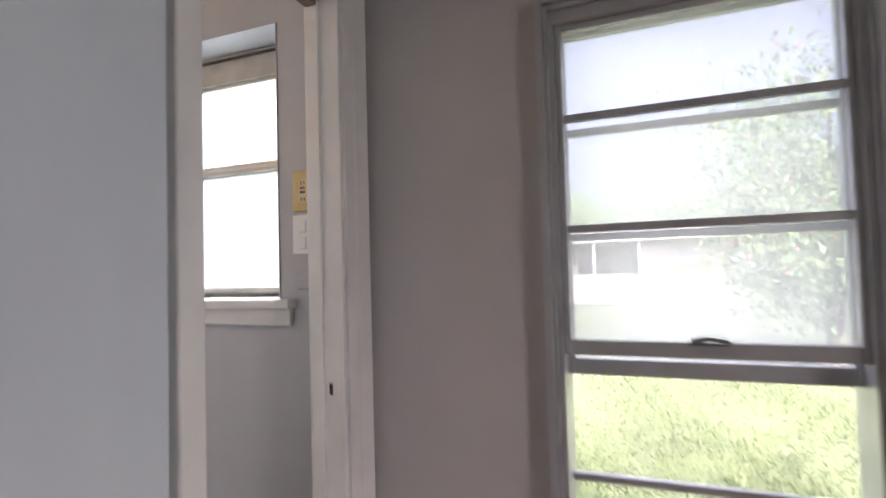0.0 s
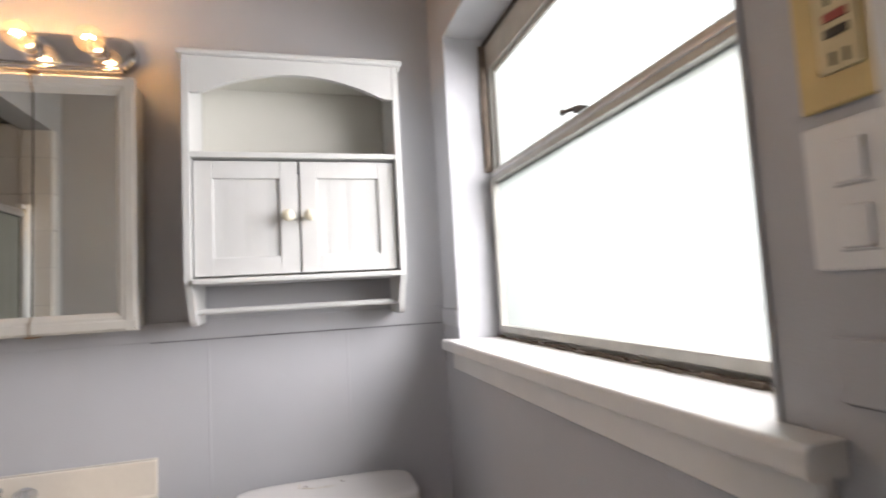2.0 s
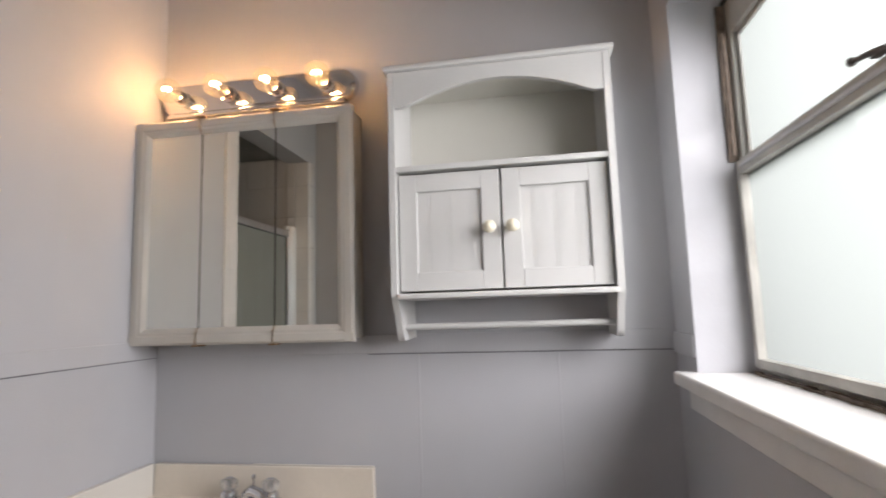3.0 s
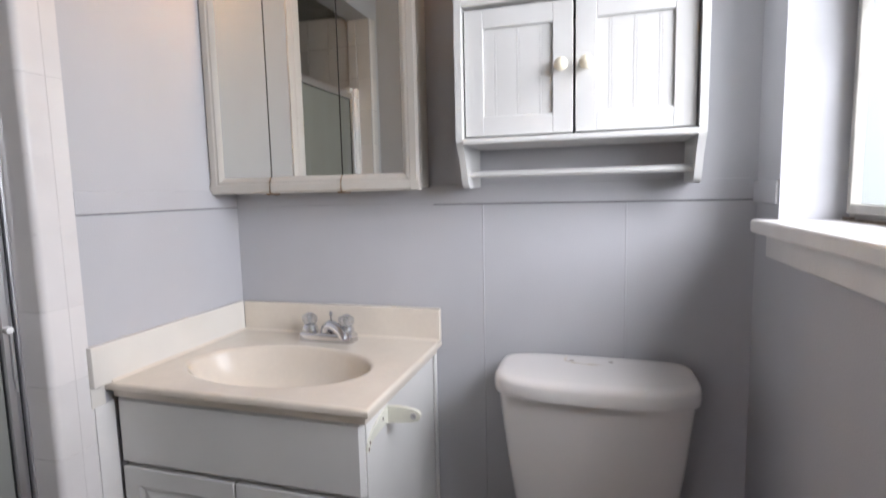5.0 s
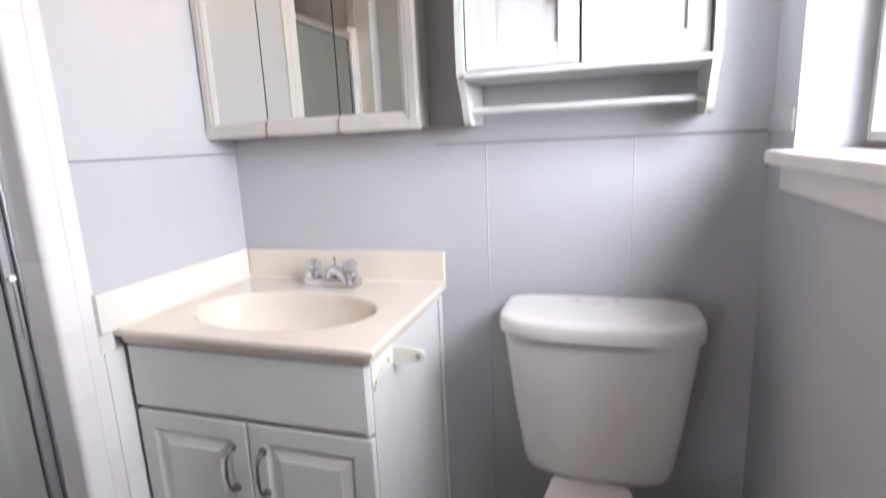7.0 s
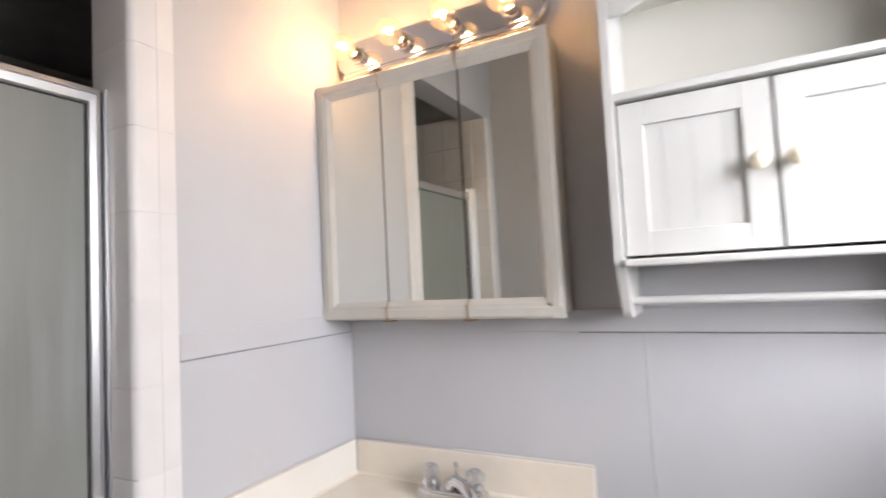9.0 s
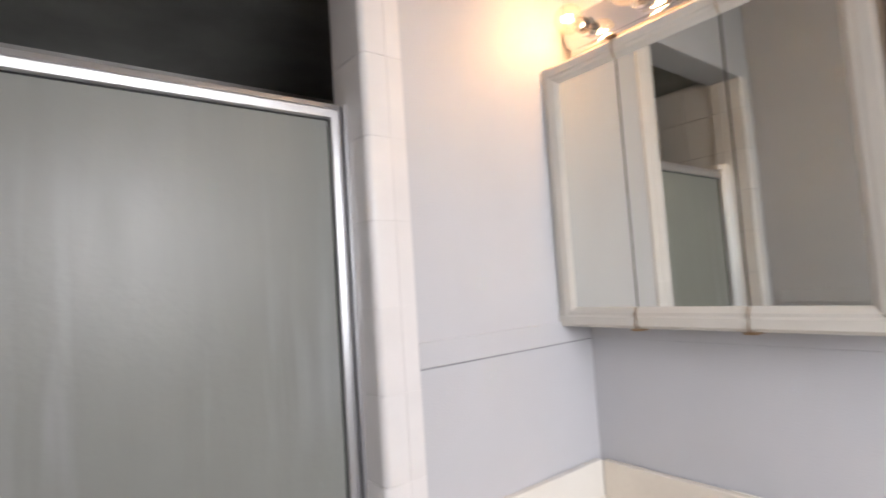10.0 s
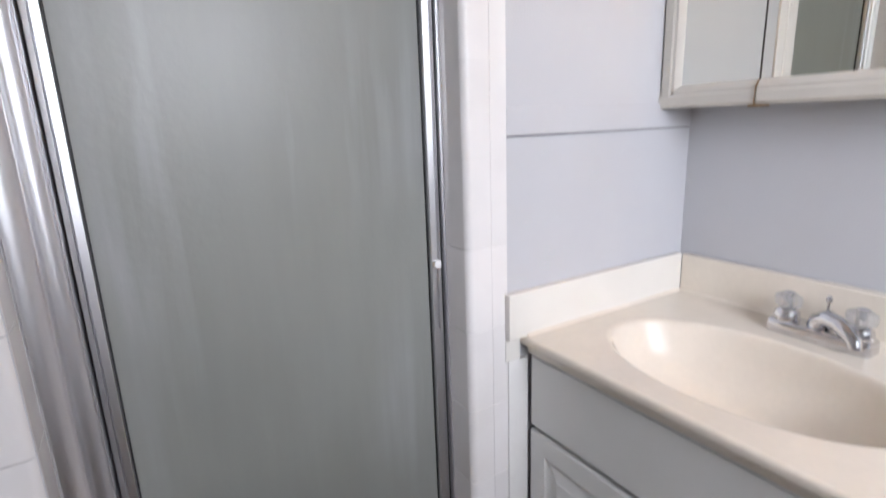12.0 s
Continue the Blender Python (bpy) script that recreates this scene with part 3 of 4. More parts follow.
part("scribe_strip", boxed(0.001, 0.018, 0.6125, 0.621, 0.0, 0.784, 0.003), CABINET, vanity)
part("floor_strip", boxed(0.02, 0.44, 0.6125, 0.6165, 0.001, 0.013, 0.001), BROWN_TRIM, vanity, "brown strip at the floor")

# Worktop: a cream slab with a moulded oval bowl.
top = thing("washbasin", (0.24, 0.32, 0.785), "cream cultured-marble vanity top with a moulded oval bowl", "sink")


def bowl_top():
    bm = bmesh.new()
    X0, X1, Y0, Y1, Z = 0.004, 0.484, 0.004, 0.636, 0.815
    cx, cy, rx, ry, n = 0.285, 0.312, 0.142, 0.232, 64
    rings = []
    # outline of the slab sampled by angle, so that the top is one skin from rim to bowl
    outline = []
    for k in range(n):
        a = 2 * math.pi * k / n
        c, s = math.cos(a), math.sin(a)
        f = min((X1 - cx) / c if c > 1e-6 else ((X0 - cx) / c if c < -1e-6 else 9), (Y1 - cy) / s if s > 1e-6 else ((Y0 - cy) / s if s < -1e-6 else 9))
        outline.append((cx + c * f, cy + s * f))
    for vx, vy in ((X0, Y0), (X0, Y1), (X1, Y0), (X1, Y1)):
        k = min(range(n), key=lambda i: (outline[i][0] - vx) ** 2 + (outline[i][1] - vy) ** 2)
        outline[k] = (vx, vy)

    def inset(p, d):
        return (min(max(p[0], X0 + d), X1 - d), min(max(p[1], Y0 + d), Y1 - d))

    rings.append([(*inset(p, 0.014), 0.7785) for p in outline])
    rings.append([(*inset(p, 0.0115), 0.7800) for p in outline])
    rings.append([(*inset(p, 0.0105), 0.7945) for p in outline])
    rings.append([(*inset(p, 0.0090), 0.7962) for p in outline])
    rings.append([(*inset(p, 0.0015), 0.7975) for p in outline])
    rings.append([(*p, 0.7990) for p in outline])
    rings.append([(*p, Z - 0.007) for p in outline])
    rings.append([(*inset(p, 0.002), Z - 0.002) for p in outline])
    rings.append([(*inset(p, 0.007), Z) for p in outline])
    for scale, z in ((1.05, 0.0), (1.03, -0.0006), (1.012, -0.0020), (0.998, -0.0046), (0.985, -0.0090), (0.973, -0.0150), (0.957, -0.0230), (0.935, -0.0350), (0.90, -0.0500), (0.85, -0.0660), (0.78, -0.0820), (0.69, -0.0970), (0.58, -0.1100), (0.45, -0.1200), (0.30, -0.1265), (0.14, -0.1300)):
        rings.append([(cx - (1 - scale) * 0.02 + rx * scale * math.cos(2 * math.pi * k / n), cy + ry * scale * math.sin(2 * math.pi * k / n), Z + z) for k in range(n)])
    return loft(bm, rings, True, False)


slab = part("slab", bowl_top(), CREAM, top, "", 50)
part("drain", lathe(bmesh.new(), (0.267, 0.312, 0.6855), (0, 0, 1), [(0, 0.02), (0.002, 0.021), (0.003, 0.016), (0.0015, 0.008)]), CHROME, top, "chrome drain")
part("backsplash", boxed(0.002, 0.021, 0.0185, 0.636, 0.8135, 0.901, 0.003), CREAM, top)
part("side_splash", boxed(0.0205, 0.520, 0.0015, 0.019, 0.8135, 0.903, 0.002), SPLASH, top, "pale cream side splash")
part("side_splash_end", boxed(0.486, 0.520, 0.0015, 0.0075, 0.768, 0.8155, 0.001), SPLASH, top)
part("caulk", extrude_profile([(0.0205, 0.8145), (0.0265, 0.8152), (0.0215, 0.8205), (0.0205, 0.822)], 1, 0.02, 0.633), CREAM, top)
part("caulk", extrude_profile([(0.0185, 0.8145), (0.0245, 0.8152), (0.0195, 0.8205), (0.0185, 0.822)], 0, 0.0215, 0.478), CREAM, top)
part("caulk", boxed(0.004, 0.0075, 0.30, 0.634, 0.9012, 0.9035, 0.001), SPLASH, top)

# Faucet
fx, fy, fz = 0.078, 0.332, 0.8155
faucet = thing("faucet", (fx, fy, fz), "chrome two-handle faucet with clear acrylic knobs", "faucet")
FAUCET_CHROME = material("worn_chrome", (0.68, 0.68, 0.70), 0.09, 1.0, stain=0.08, stain_scale=60)
part("base_plate", loft(bmesh.new(), [oval(fx, fy, fz + dz, 0.026 * s, 0.081 * t, 48, 7) for s, t, dz in ((1.0, 1.0, 0), (1.0, 1.0, 0.016), (0.96, 0.985, 0.020), (0.86, 0.96, 0.023), (0.70, 0.93, 0.024))]), FAUCET_CHROME, faucet)
ACRYLIC = glass("clear_acrylic", (0.96, 0.97, 0.98), 0.22, 0.03, (0.95, 0.95, 0.96), gloss=0.3)
for hy in (fy - 0.056, fy + 0.056):
    part("valve_collar", lathe(bmesh.new(), (fx, hy, fz + 0.018), (0, 0, 1), [(0, 0.022), (0.010, 0.0215), (0.020, 0.020), (0.025, 0.015), (0.028, 0.011)]), FAUCET_CHROME, faucet)
    knob = bmesh.new()
    rings = []
    for h, r in ((0.044, 0.012), (0.048, 0.0185), (0.060, 0.0205), (0.067, 0.019), (0.071, 0.012)):
        rings.append([(fx + r * (1 + 0.16 * math.cos(4 * a)) * math.cos(a), hy + r * (1 + 0.16 * math.cos(4 * a)) * math.sin(a), fz + h) for a in (2 * math.pi * k / 48 for k in range(48))])
    kn = part("knob", loft(knob, rings), ACRYLIC, faucet, "clear four-lobed acrylic knob")
    part("knob_cap", lathe(bmesh.new(), (fx, hy, fz + 0.0712), (0, 0, 1), [(0, 0.010), (0.002, 0.010), (0.004, 0.004)]), FAUCET_CHROME, kn)
    part("knob_stem", lathe(bmesh.new(), (fx, hy, fz + 0.045), (0, 0, 1), [(0, 0.009), (0.025, 0.007)]), FAUCET_CHROME, kn)
SWING = radians(64)
spout_line = [(-0.006, 0.012), (-0.001, 0.034), (0.014, 0.044), (0.036, 0.042), (0.056, 0.033), (0.068, 0.024), (0.071, 0.013)]
part("spout", tube(bmesh.new(), [(fx + d * math.cos(SWING), fy + d * math.sin(SWING), fz + h) for d, h in spout_line],
                   [0.020, 0.0185, 0.0155, 0.0135, 0.0122, 0.0115, 0.0105], 24), FAUCET_CHROME, faucet)
part("lift_rod", lathe(bmesh.new(), (fx - 0.018, fy, fz + 0.02), (0, 0, 1), [(0, 0.0025), (0.045, 0.0025), (0.046, 0.005), (0.054, 0.005), (0.057, 0.002)], 12), FAUCET_CHROME, faucet)

# Paper-holder arm on the vanity's side
holder = thing("paper_holder_arm", (0.36, 0.6125, 0.735), "ivory plastic paper-holder arm screwed to the vanity cabinet", "toilet paper holder")
part("mount_plate", extrude_profile([(0.335, 0.728), (0.337, 0.764), (0.372, 0.762), (0.418, 0.748), (0.447, 0.730), (0.449, 0.712), (0.441, 0.710), (0.425, 0.726), (0.372, 0.730)], 1, 0.6122, 0.617), IVORY, holder)
arm = bmesh.new()
arm_rings = []
for y, z0, z1 in ((0.617, 0.728, 0.764), (0.64, 0.730, 0.765), (0.670, 0.734, 0.763), (0.684, 0.738, 0.759), (0.690, 0.744, 0.753)):
    arm_rings.append([(0.337, y, z0), (0.347, y, z0), (0.347, y, z1), (0.337, y, z1)])
arm_ob = part("arm", loft(arm, arm_rings), IVORY, holder)
part("socket", lathe(bmesh.new(), (0.347, 0.675, 0.7485), (1, 0, 0), [(0, 0.0065), (0.002, 0.006), (0.002, 0.004), (0.0005, 0.0035)], 20), GREY_METAL, arm_ob)
for sx, sz in ((0.438, 0.727), (0.444, 0.716), (0.372, 0.747)):
    part("screw_mark", boxed(sx - 0.002, sx + 0.002, 0.6122, 0.6182, sz - 0.004, sz + 0.004, 0.001), RUST, holder)

# ---- mirror cabinet ----
mc = thing("mirror_cabinet", (0.05, 0.31, 1.222), "ivory three-door mirrored medicine cabinet on the wall", "cabinet")
part("body", boxed(0.0075, 0.088, 0.003, 0.612, 1.228, 1.822, 0.002), MIRROR_FRAME, mc)
MZ0, MZ1 = 1.222, 1.826


def moulded_bar(a, b, y_or_z, flip, along):
    """A frame rail with a stepped face. along: 'y' for top and bottom rails, 'z' for stiles."""
    pts = [(0.090, 0.0), (0.106, 0.0), (0.111, 0.006), (0.1115, 0.022), (0.1095, 0.026), (0.1095, 0.032), (0.106, 0.038), (0.100, 0.044), (0.090, 0.044)]
    rings = []
    for t in (a, b):
        if along == "y":
            rings.append([(x, t, y_or_z + flip * w) for x, w in pts])
        else:
            rings.append([(x, y_or_z + flip * w, t) for x, w in pts])
    return loft(bmesh.new(), rings)


for k, (y0, y1) in enumerate(((0.0, 0.1945), (0.197, 0.4065), (0.409, 0.619))):
    d = part("mirror_door", boxed(0.0885, 0.0955, y0 + 0.002, y1 - 0.002, MZ0 + 0.03, MZ1 - 0.03), MIRROR_FRAME, mc)
    part("bottom_rail", moulded_bar(y0, y1, MZ0, 1, "y"), MIRROR_FRAME, d, "", 22)
    part("top_rail", moulded_bar(y0, y1, MZ1, -1, "y"), MIRROR_FRAME, d, "", 22)
    m0, m1 = y0 + 0.0005, y1 - 0.0005
    if k == 0:
        part("stile", moulded_bar(MZ0 + 0.001, MZ1 - 0.001, y0 + 0.0005, 1, "z"), MIRROR_FRAME, d, "", 22)
        m0 = y0 + 0.040
    if k == 2:
        part("stile", moulded_bar(MZ0 + 0.001, MZ1 - 0.001, y1 + 0.0005, -1, "z"), MIRROR_FRAME, d, "", 22)
        m1 = y1 - 0.040
    part("mirror", boxed(0.0962, 0.1005, m0, m1, MZ0 + 0.040, MZ1 - 0.034), MIRROR, d, "mirror glass")
    if k:
        part("edge_strip", boxed(0.0962, 0.1012, y0 - 0.002, y0 + 0.0002, MZ0 + 0.04, MZ1 - 0.034), DARK, d)
        for hz in (MZ0, MZ1):
            s = 1 if hz == MZ1 else -1
            clip = bmesh.new()
            box(clip, 0.085, 0.118, y0 - 0.010, y0 + 0.012, min(hz, hz + s * 0.004), max(hz, hz + s * 0.004), 0.001)
            tube(clip, [(0.110, y0 - 0.0012, hz + s * 0.002), (0.1145, y0 - 0.0012, hz - s * 0.006), (0.1125, y0 - 0.0012, hz - s * 0.030), (0.104, y0 - 0.0012, hz - s * 0.042)], 0.0014, 8)
            part("hinge_clip", clip, BRASS, d, "tarnished brass hinge")

# ---- light bar with four clear globe bulbs ----
bar = thing("vanity_light_bar", (0.02, 0.305, 1.90), "polished chrome light bar with four lit clear globe bulbs", "light fixture")
BY0, BY1, BZ0, BZ1 = 0.010, 0.604, 1.874, 1.968


def stadium(y0, y1, z0, z1, x, n=12):
    r, zc = (z1 - z0) / 2, (z0 + z1) / 2
    out = []
    for k in range(n + 1):
        a = -math.pi / 2 + math.pi * k / n
        out.append((x, y1 - r + r * math.cos(a), zc + r * math.sin(a)))
    for k in range(n + 1):
        a = math.pi / 2 + math.pi * k / n
        out.append((x, y0 + r + r * math.cos(a), zc + r * math.sin(a)))
    return out


plate = [stadium(BY0 + i, BY1 - i, BZ0 + i, BZ1 - i, x) for i, x in ((0, 0.001), (0, 0.020), (0.004, 0.027), (0.010, 0.030), (0.016, 0.0305))]
part("bar", loft(bmesh.new(), plate), CHROME, bar)
part("lower_lip", boxed(0.001, 0.042, 0.04, 0.575, 1.862, 1.8735, 0.003), CHROME, bar, "reflective lower lip of the bar")
for by in (0.082, 0.228, 0.374, 0.520):
    bz = 1.922
    socket = part("socket", lathe(bmesh.new(), (0.030, by, bz), (1, 0, 0), [(0, 0.024), (0.004, 0.024), (0.006, 0.019), (0.028, 0.018), (0.030, 0.015)]), CHROME, bar, "chrome lamp socket")
    centre = 0.094
    globe = []
    for k in range(15):
        a = math.pi * (0.12 + 0.88 * k / 14)
        globe.append((centre - 0.034 * math.cos(a) - 0.058, 0.034 * math.sin(a)))
    bulb = part("bulb", lathe(bmesh.new(), (0.058, by, bz), (1, 0, 0), [(0.0, 0.012), *[(g, max(r, 0.001)) for g, r in globe]], 28), BULB_GLASS, bar, "clear globe bulb")
    bulb.visible_shadow = False
    fil = part("filament", tube(bmesh.new(), [(0.098, by - 0.011, bz), (0.103, by - 0.006, bz + 0.004), (0.105, by, bz + 0.001), (0.103, by + 0.006, bz + 0.004), (0.098, by + 0.011, bz)], 0.0032, 8), FILAMENT, bulb, "glowing filament")
    fil.visible_shadow = False
    part("stem", tube(bmesh.new(), [(0.058, by, bz), (0.085, by, bz), (0.096, by, bz)], [0.006, 0.004, 0.001], 10), BULB_GLASS, bulb).visible_shadow = False
    lamp = new("bulb_light", bpy.data.lights.new("bulb_light", "POINT"))
    lamp.data.energy, lamp.data.color, lamp.data.shadow_soft_size = BULB_WATTS, (1.0, 0.45, 0.14), 0.005
    lamp.location = (0.1015, by, bz)

# ---- wall cabinet over the toilet ----
wc = thing("wall_cabinet", (0.1, 0.99, 1.23), "white wooden wall cabinet with open arched shelf and towel rod", "cabinet")
CY0, CY1 = 0.737, 1.247
side_outline = [(0.008, 1.225), (0.120, 1.222), (0.132, 1.226), (0.142, 1.238), (0.152, 1.262), (0.165, 1.290), (0.182, 1.312), (0.190, 1.325), (0.190, 1.855), (0.008, 1.855)]
for y0 in (CY0, CY1 - 0.015):
    part("side_panel", loft(bmesh.new(), [[(x, y, z) for x, z in side_outline] for y in (y0, y0 + 0.015)]), SHELF_WHITE, wc)
part("top_board", boxed(0.008, 0.201, CY0 - 0.009, CY1 + 0.009, 1.8555, 1.868, 0.004, 3), SHELF_WHITE, wc)
arch = []
for k in range(25):
    t = k / 24
    arch.append((CY0 + 0.016 + t * (CY1 - CY0 - 0.032), 1.768 + (0.052 * math.sin(math.pi * (t - 0.06) / 0.88) ** 0.8 if 0.06 < t < 0.94 else 0)))
arch_pts = arch + [(CY1 - 0.0155, 1.8545), (CY0 + 0.0155, 1.8545)]
part("arch_board", extrude_profile(arch_pts, 0, 0.174, 0.1885), SHELF_WHITE, wc)
part("back_panel", boxed(0.0082, 0.013, CY0 + 0.0152, CY1 - 0.0152, 1.32, 1.8548), SHELF_BACK, wc, "grey-white back board")
part("inner_top", boxed(0.0132, 0.1735, CY0 + 0.0152, CY1 - 0.0152, 1.843, 1.8548), SHELF_BACK, wc)
part("shelf", boxed(0.0132, 0.187, CY0 + 0.0152, CY1 - 0.0152, 1.613, 1.626, 0.0015), SHELF_WHITE, wc)
part("bottom_board", boxed(0.0132, 0.197, CY0 + 0.0152, CY1 - 0.0152, 1.317, 1.330, 0.004, 3), SHELF_WHITE, wc)
for y0, y1, ky in ((CY0 + 0.0185, 0.9895, 0.966), (0.9945, CY1 - 0.0185, 1.017)):
    z0, z1, w = 1.3355, 1.6075, 0.042
    d = part("door", boxed(0.158, 0.166, y0 + w - 0.004, y1 - w + 0.004, z0 + w - 0.004, z1 - w + 0.004), SHELF_WHITE, wc)
    part("stile", boxed(0.156, 0.174, y0, y0 + w, z0, z1, 0.0016), SHELF_WHITE, d)
    part("stile", boxed(0.156, 0.174, y1 - w, y1, z0, z1, 0.0016), SHELF_WHITE, d)
    part("rail", boxed(0.156, 0.1738, y0 + w, y1 - w, z0, z0 + w, 0.0016), SHELF_WHITE, d)
    part("rail", boxed(0.156, 0.1738, y0 + w, y1 - w, z1 - w, z1, 0.0016), SHELF_WHITE, d)
    span = y1 - y0 - 2 * w
    edges = [y0 + w + span * f for f in (0.0, 0.155, 0.195, 0.48, 0.52, 0.805, 0.845, 1.0)]
    for a, b in zip(edges, edges[1:]):
        part("bead_board", boxed(0.1655, 0.1669, a + 0.0005, b - 0.0005, z0 + w, z1 - w, 0.0005, 1), SHELF_WHITE, d)
    part("knob", lathe(bmesh.new(), (0.174, ky, 1.472), (1, 0, 0), [(0, 0.009), (0.004, 0.007), (0.012, 0.007), (0.018, 0.013), (0.024, 0.0145), (0.030, 0.012), (0.034, 0.005), (0.0345, 0.001)]), KNOB_CREAM, d, "cream wooden knob")
part("towel_rod", rod(bmesh.new(), (0.118, CY0 + 0.014, 1.254), (0.118, CY1 - 0.014, 1.254), 0.0075, 16), SHELF_WHITE, wc)

# ---- toilet ----
toilet = thing("toilet", (0.35, 1.035, 0), "white porcelain two-piece toilet with the lid down", "toilet")
TY = 1.035


def d_ring(z, back, front, half, bulge, n=56):
    """A tank outline: straight back, rounded sides, gently bowed front."""
    out = []
    for k in range(n):
        a = 2 * math.pi * k / n
        c, s = math.cos(a), math.sin(a)
        y = half * math.copysign(abs(s) ** 0.42, s)
        x = (back + front) / 2 + (front - back) / 2 * math.copysign(abs(c) ** 0.42, c)
        if c > 0:
            x += bulge * (1 - (y / half) ** 2)
        out.append((x, TY + y, z))
    return out


tank = [d_ring(0.400, 0.05, 0.165, 0.128, 0.012), d_ring(0.404, 0.044, 0.178, 0.146, 0.016), d_ring(0.414, 0.038, 0.190, 0.160, 0.018), d_ring(0.432, 0.032, 0.197, 0.169, 0.02), d_ring(0.46, 0.028, 0.200, 0.174, 0.02),
        d_ring(0.60, 0.024, 0.206, 0.195, 0.022), d_ring(0.760, 0.02, 0.21, 0.214, 0.024)]
part("tank", loft(bmesh.new(), tank), PORCELAIN, toilet, "", 66)
lid = [d_ring(0.7602, 0.012, 0.2175, 0.2205, 0.028), d_ring(0.7615, 0.008, 0.2203, 0.2228, 0.029), d_ring(0.774, 0.006, 0.221, 0.2235, 0.029), d_ring(0.788, 0.007, 0.2195, 0.2225, 0.0285),
       d_ring(0.7955, 0.010, 0.216, 0.220, 0.028), d_ring(0.8000, 0.016, 0.208, 0.214, 0.026), d_ring(0.802, 0.028, 0.192, 0.203, 0.022), d_ring(0.8024, 0.06, 0.15, 0.17, 0.01)]
lid_ob = part("tank_lid", loft(bmesh.new(), lid), PORCELAIN, toilet, "", 66)
for my, mx in ((0.985, 0.070), (1.075, 0.066)):
    part("rust_spot", loft(bmesh.new(), [oval(mx, my, 0.8018, 0.004, 0.007, 16), oval(mx, my, 0.8026, 0.003, 0.006, 16)]), RUST, lid_ob, "small rust-stained spot")
for a0, a1 in ((0, 1), (1, 2), (2, 3)):
    spots = [(0.045, 0.972), (0.075, 0.966), (0.092, 1.01), (0.090, 1.055)]
    (px, py), (qx, qy) = spots[a0], spots[a1]
    part("scuff", tube(bmesh.new(), [(px, py, 0.8016), ((px + qx) / 2 + 0.002, (py + qy) / 2, 0.8018), (qx, qy, 0.8016)], [0.0012, 0.0022, 0.0012], 8), SCUFF, lid_ob)
# bowl and pedestal


deck = []
for z, g in ((0.3855, 0.0), (0.397, 0.0), (0.3995, -0.005)):
    pts = [(0.07, -0.078), (0.19, -0.081), (0.25, -0.083), (0.31, -0.092), (0.31, 0.092), (0.25, 0.083), (0.19, 0.081), (0.07, 0.078)]
    deck.append([(x, TY + 0.09 * (x - 0.35) + y * (1 + g * 8), z) for x, y in pts])
part("deck", loft(bmesh.new(), deck), PORCELAIN, toilet)


def seat_ring(z, grow, n=64):
    """The seat's outline: narrow at the hinge, widest past the middle, round in front."""
    def half(x):
        if x > 0.52:
            return 0.174 * math.sqrt(max(0.0, 1 - ((x - 0.52) / 0.175) ** 2))
        u = min(max((x - 0.20) / 0.31, 0.0), 1.0)
        edge = min(1.0, math.sqrt(max(0.0, (x - 0.196) / 0.012)))
        return (0.087 + 0.087 * u * u * (3 - 2 * u)) * edge

    xs = [0.1962 + 0.4985 * (1 - math.cos(math.pi * k / (n // 2))) / 2 for k in range(n // 2 + 1)]
    ring = [(x, half(x)) for x in xs] + [(x, -half(x)) for x in reversed(xs[1:-1])]
    return [(0.44 + (x - 0.44) * (1 + grow), TY + 0.09 * (x - 0.35) + y * (1 + grow), z) for x, y in ring]


bowl = [seat_ring(z, g) for z, g in ((0.0, -0.40), (0.03, -0.42), (0.16, -0.46), (0.24, -0.34), (0.30, -0.20), (0.345, -0.09), (0.370, -0.04), (0.3866, -0.035))]
part("bowl", loft(bmesh.new(), bowl), PORCELAIN, toilet, "", 66)
part("seat", loft(bmesh.new(), [seat_ring(0.3868, -0.02), seat_ring(0.390, 0.0), seat_ring(0.398, 0.0), seat_ring(0.4005, -0.012)]), SEAT_PLASTIC, toilet)
part("seat_lid", loft(bmesh.new(), [seat_ring(0.4012, -0.015), seat_ring(0.404, 0.0), seat_ring(0.410, 0.0), seat_ring(0.4135, -0.012), seat_ring(0.416, -0.06), seat_ring(0.4175, -0.25), seat_ring(0.418, -0.6)]), SEAT_PLASTIC, toilet, "closed white plastic seat lid", 50)
filler = solid("filler_board", boxed(0.4655, 0.5125, 0.0005, 0.0062, 0.0, 0.7675, 0.001), TRIM, "white filler board between tile edge and vanity", "trim board")
supply = thing("supply_valve", (0.05, 0.905, 0.17), "small chrome water supply valve and hose beside the toilet", "valve")
part("hose", tube(bmesh.new(), [(0.05, 0.905, 0.17), (0.055, 0.903, 0.26), (0.07, 0.925, 0.34), (0.09, 0.95, 0.402)], 0.005, 10), GREY_METAL, supply)
part("valve_body", lathe(bmesh.new(), (0.0, 0.905, 0.17), (1, 0, 0), [(0, 0.022), (0.003, 0.022), (0.004, 0.009), (0.05, 0.009), (0.052, 0.013), (0.066, 0.013)]), CHROME, supply)

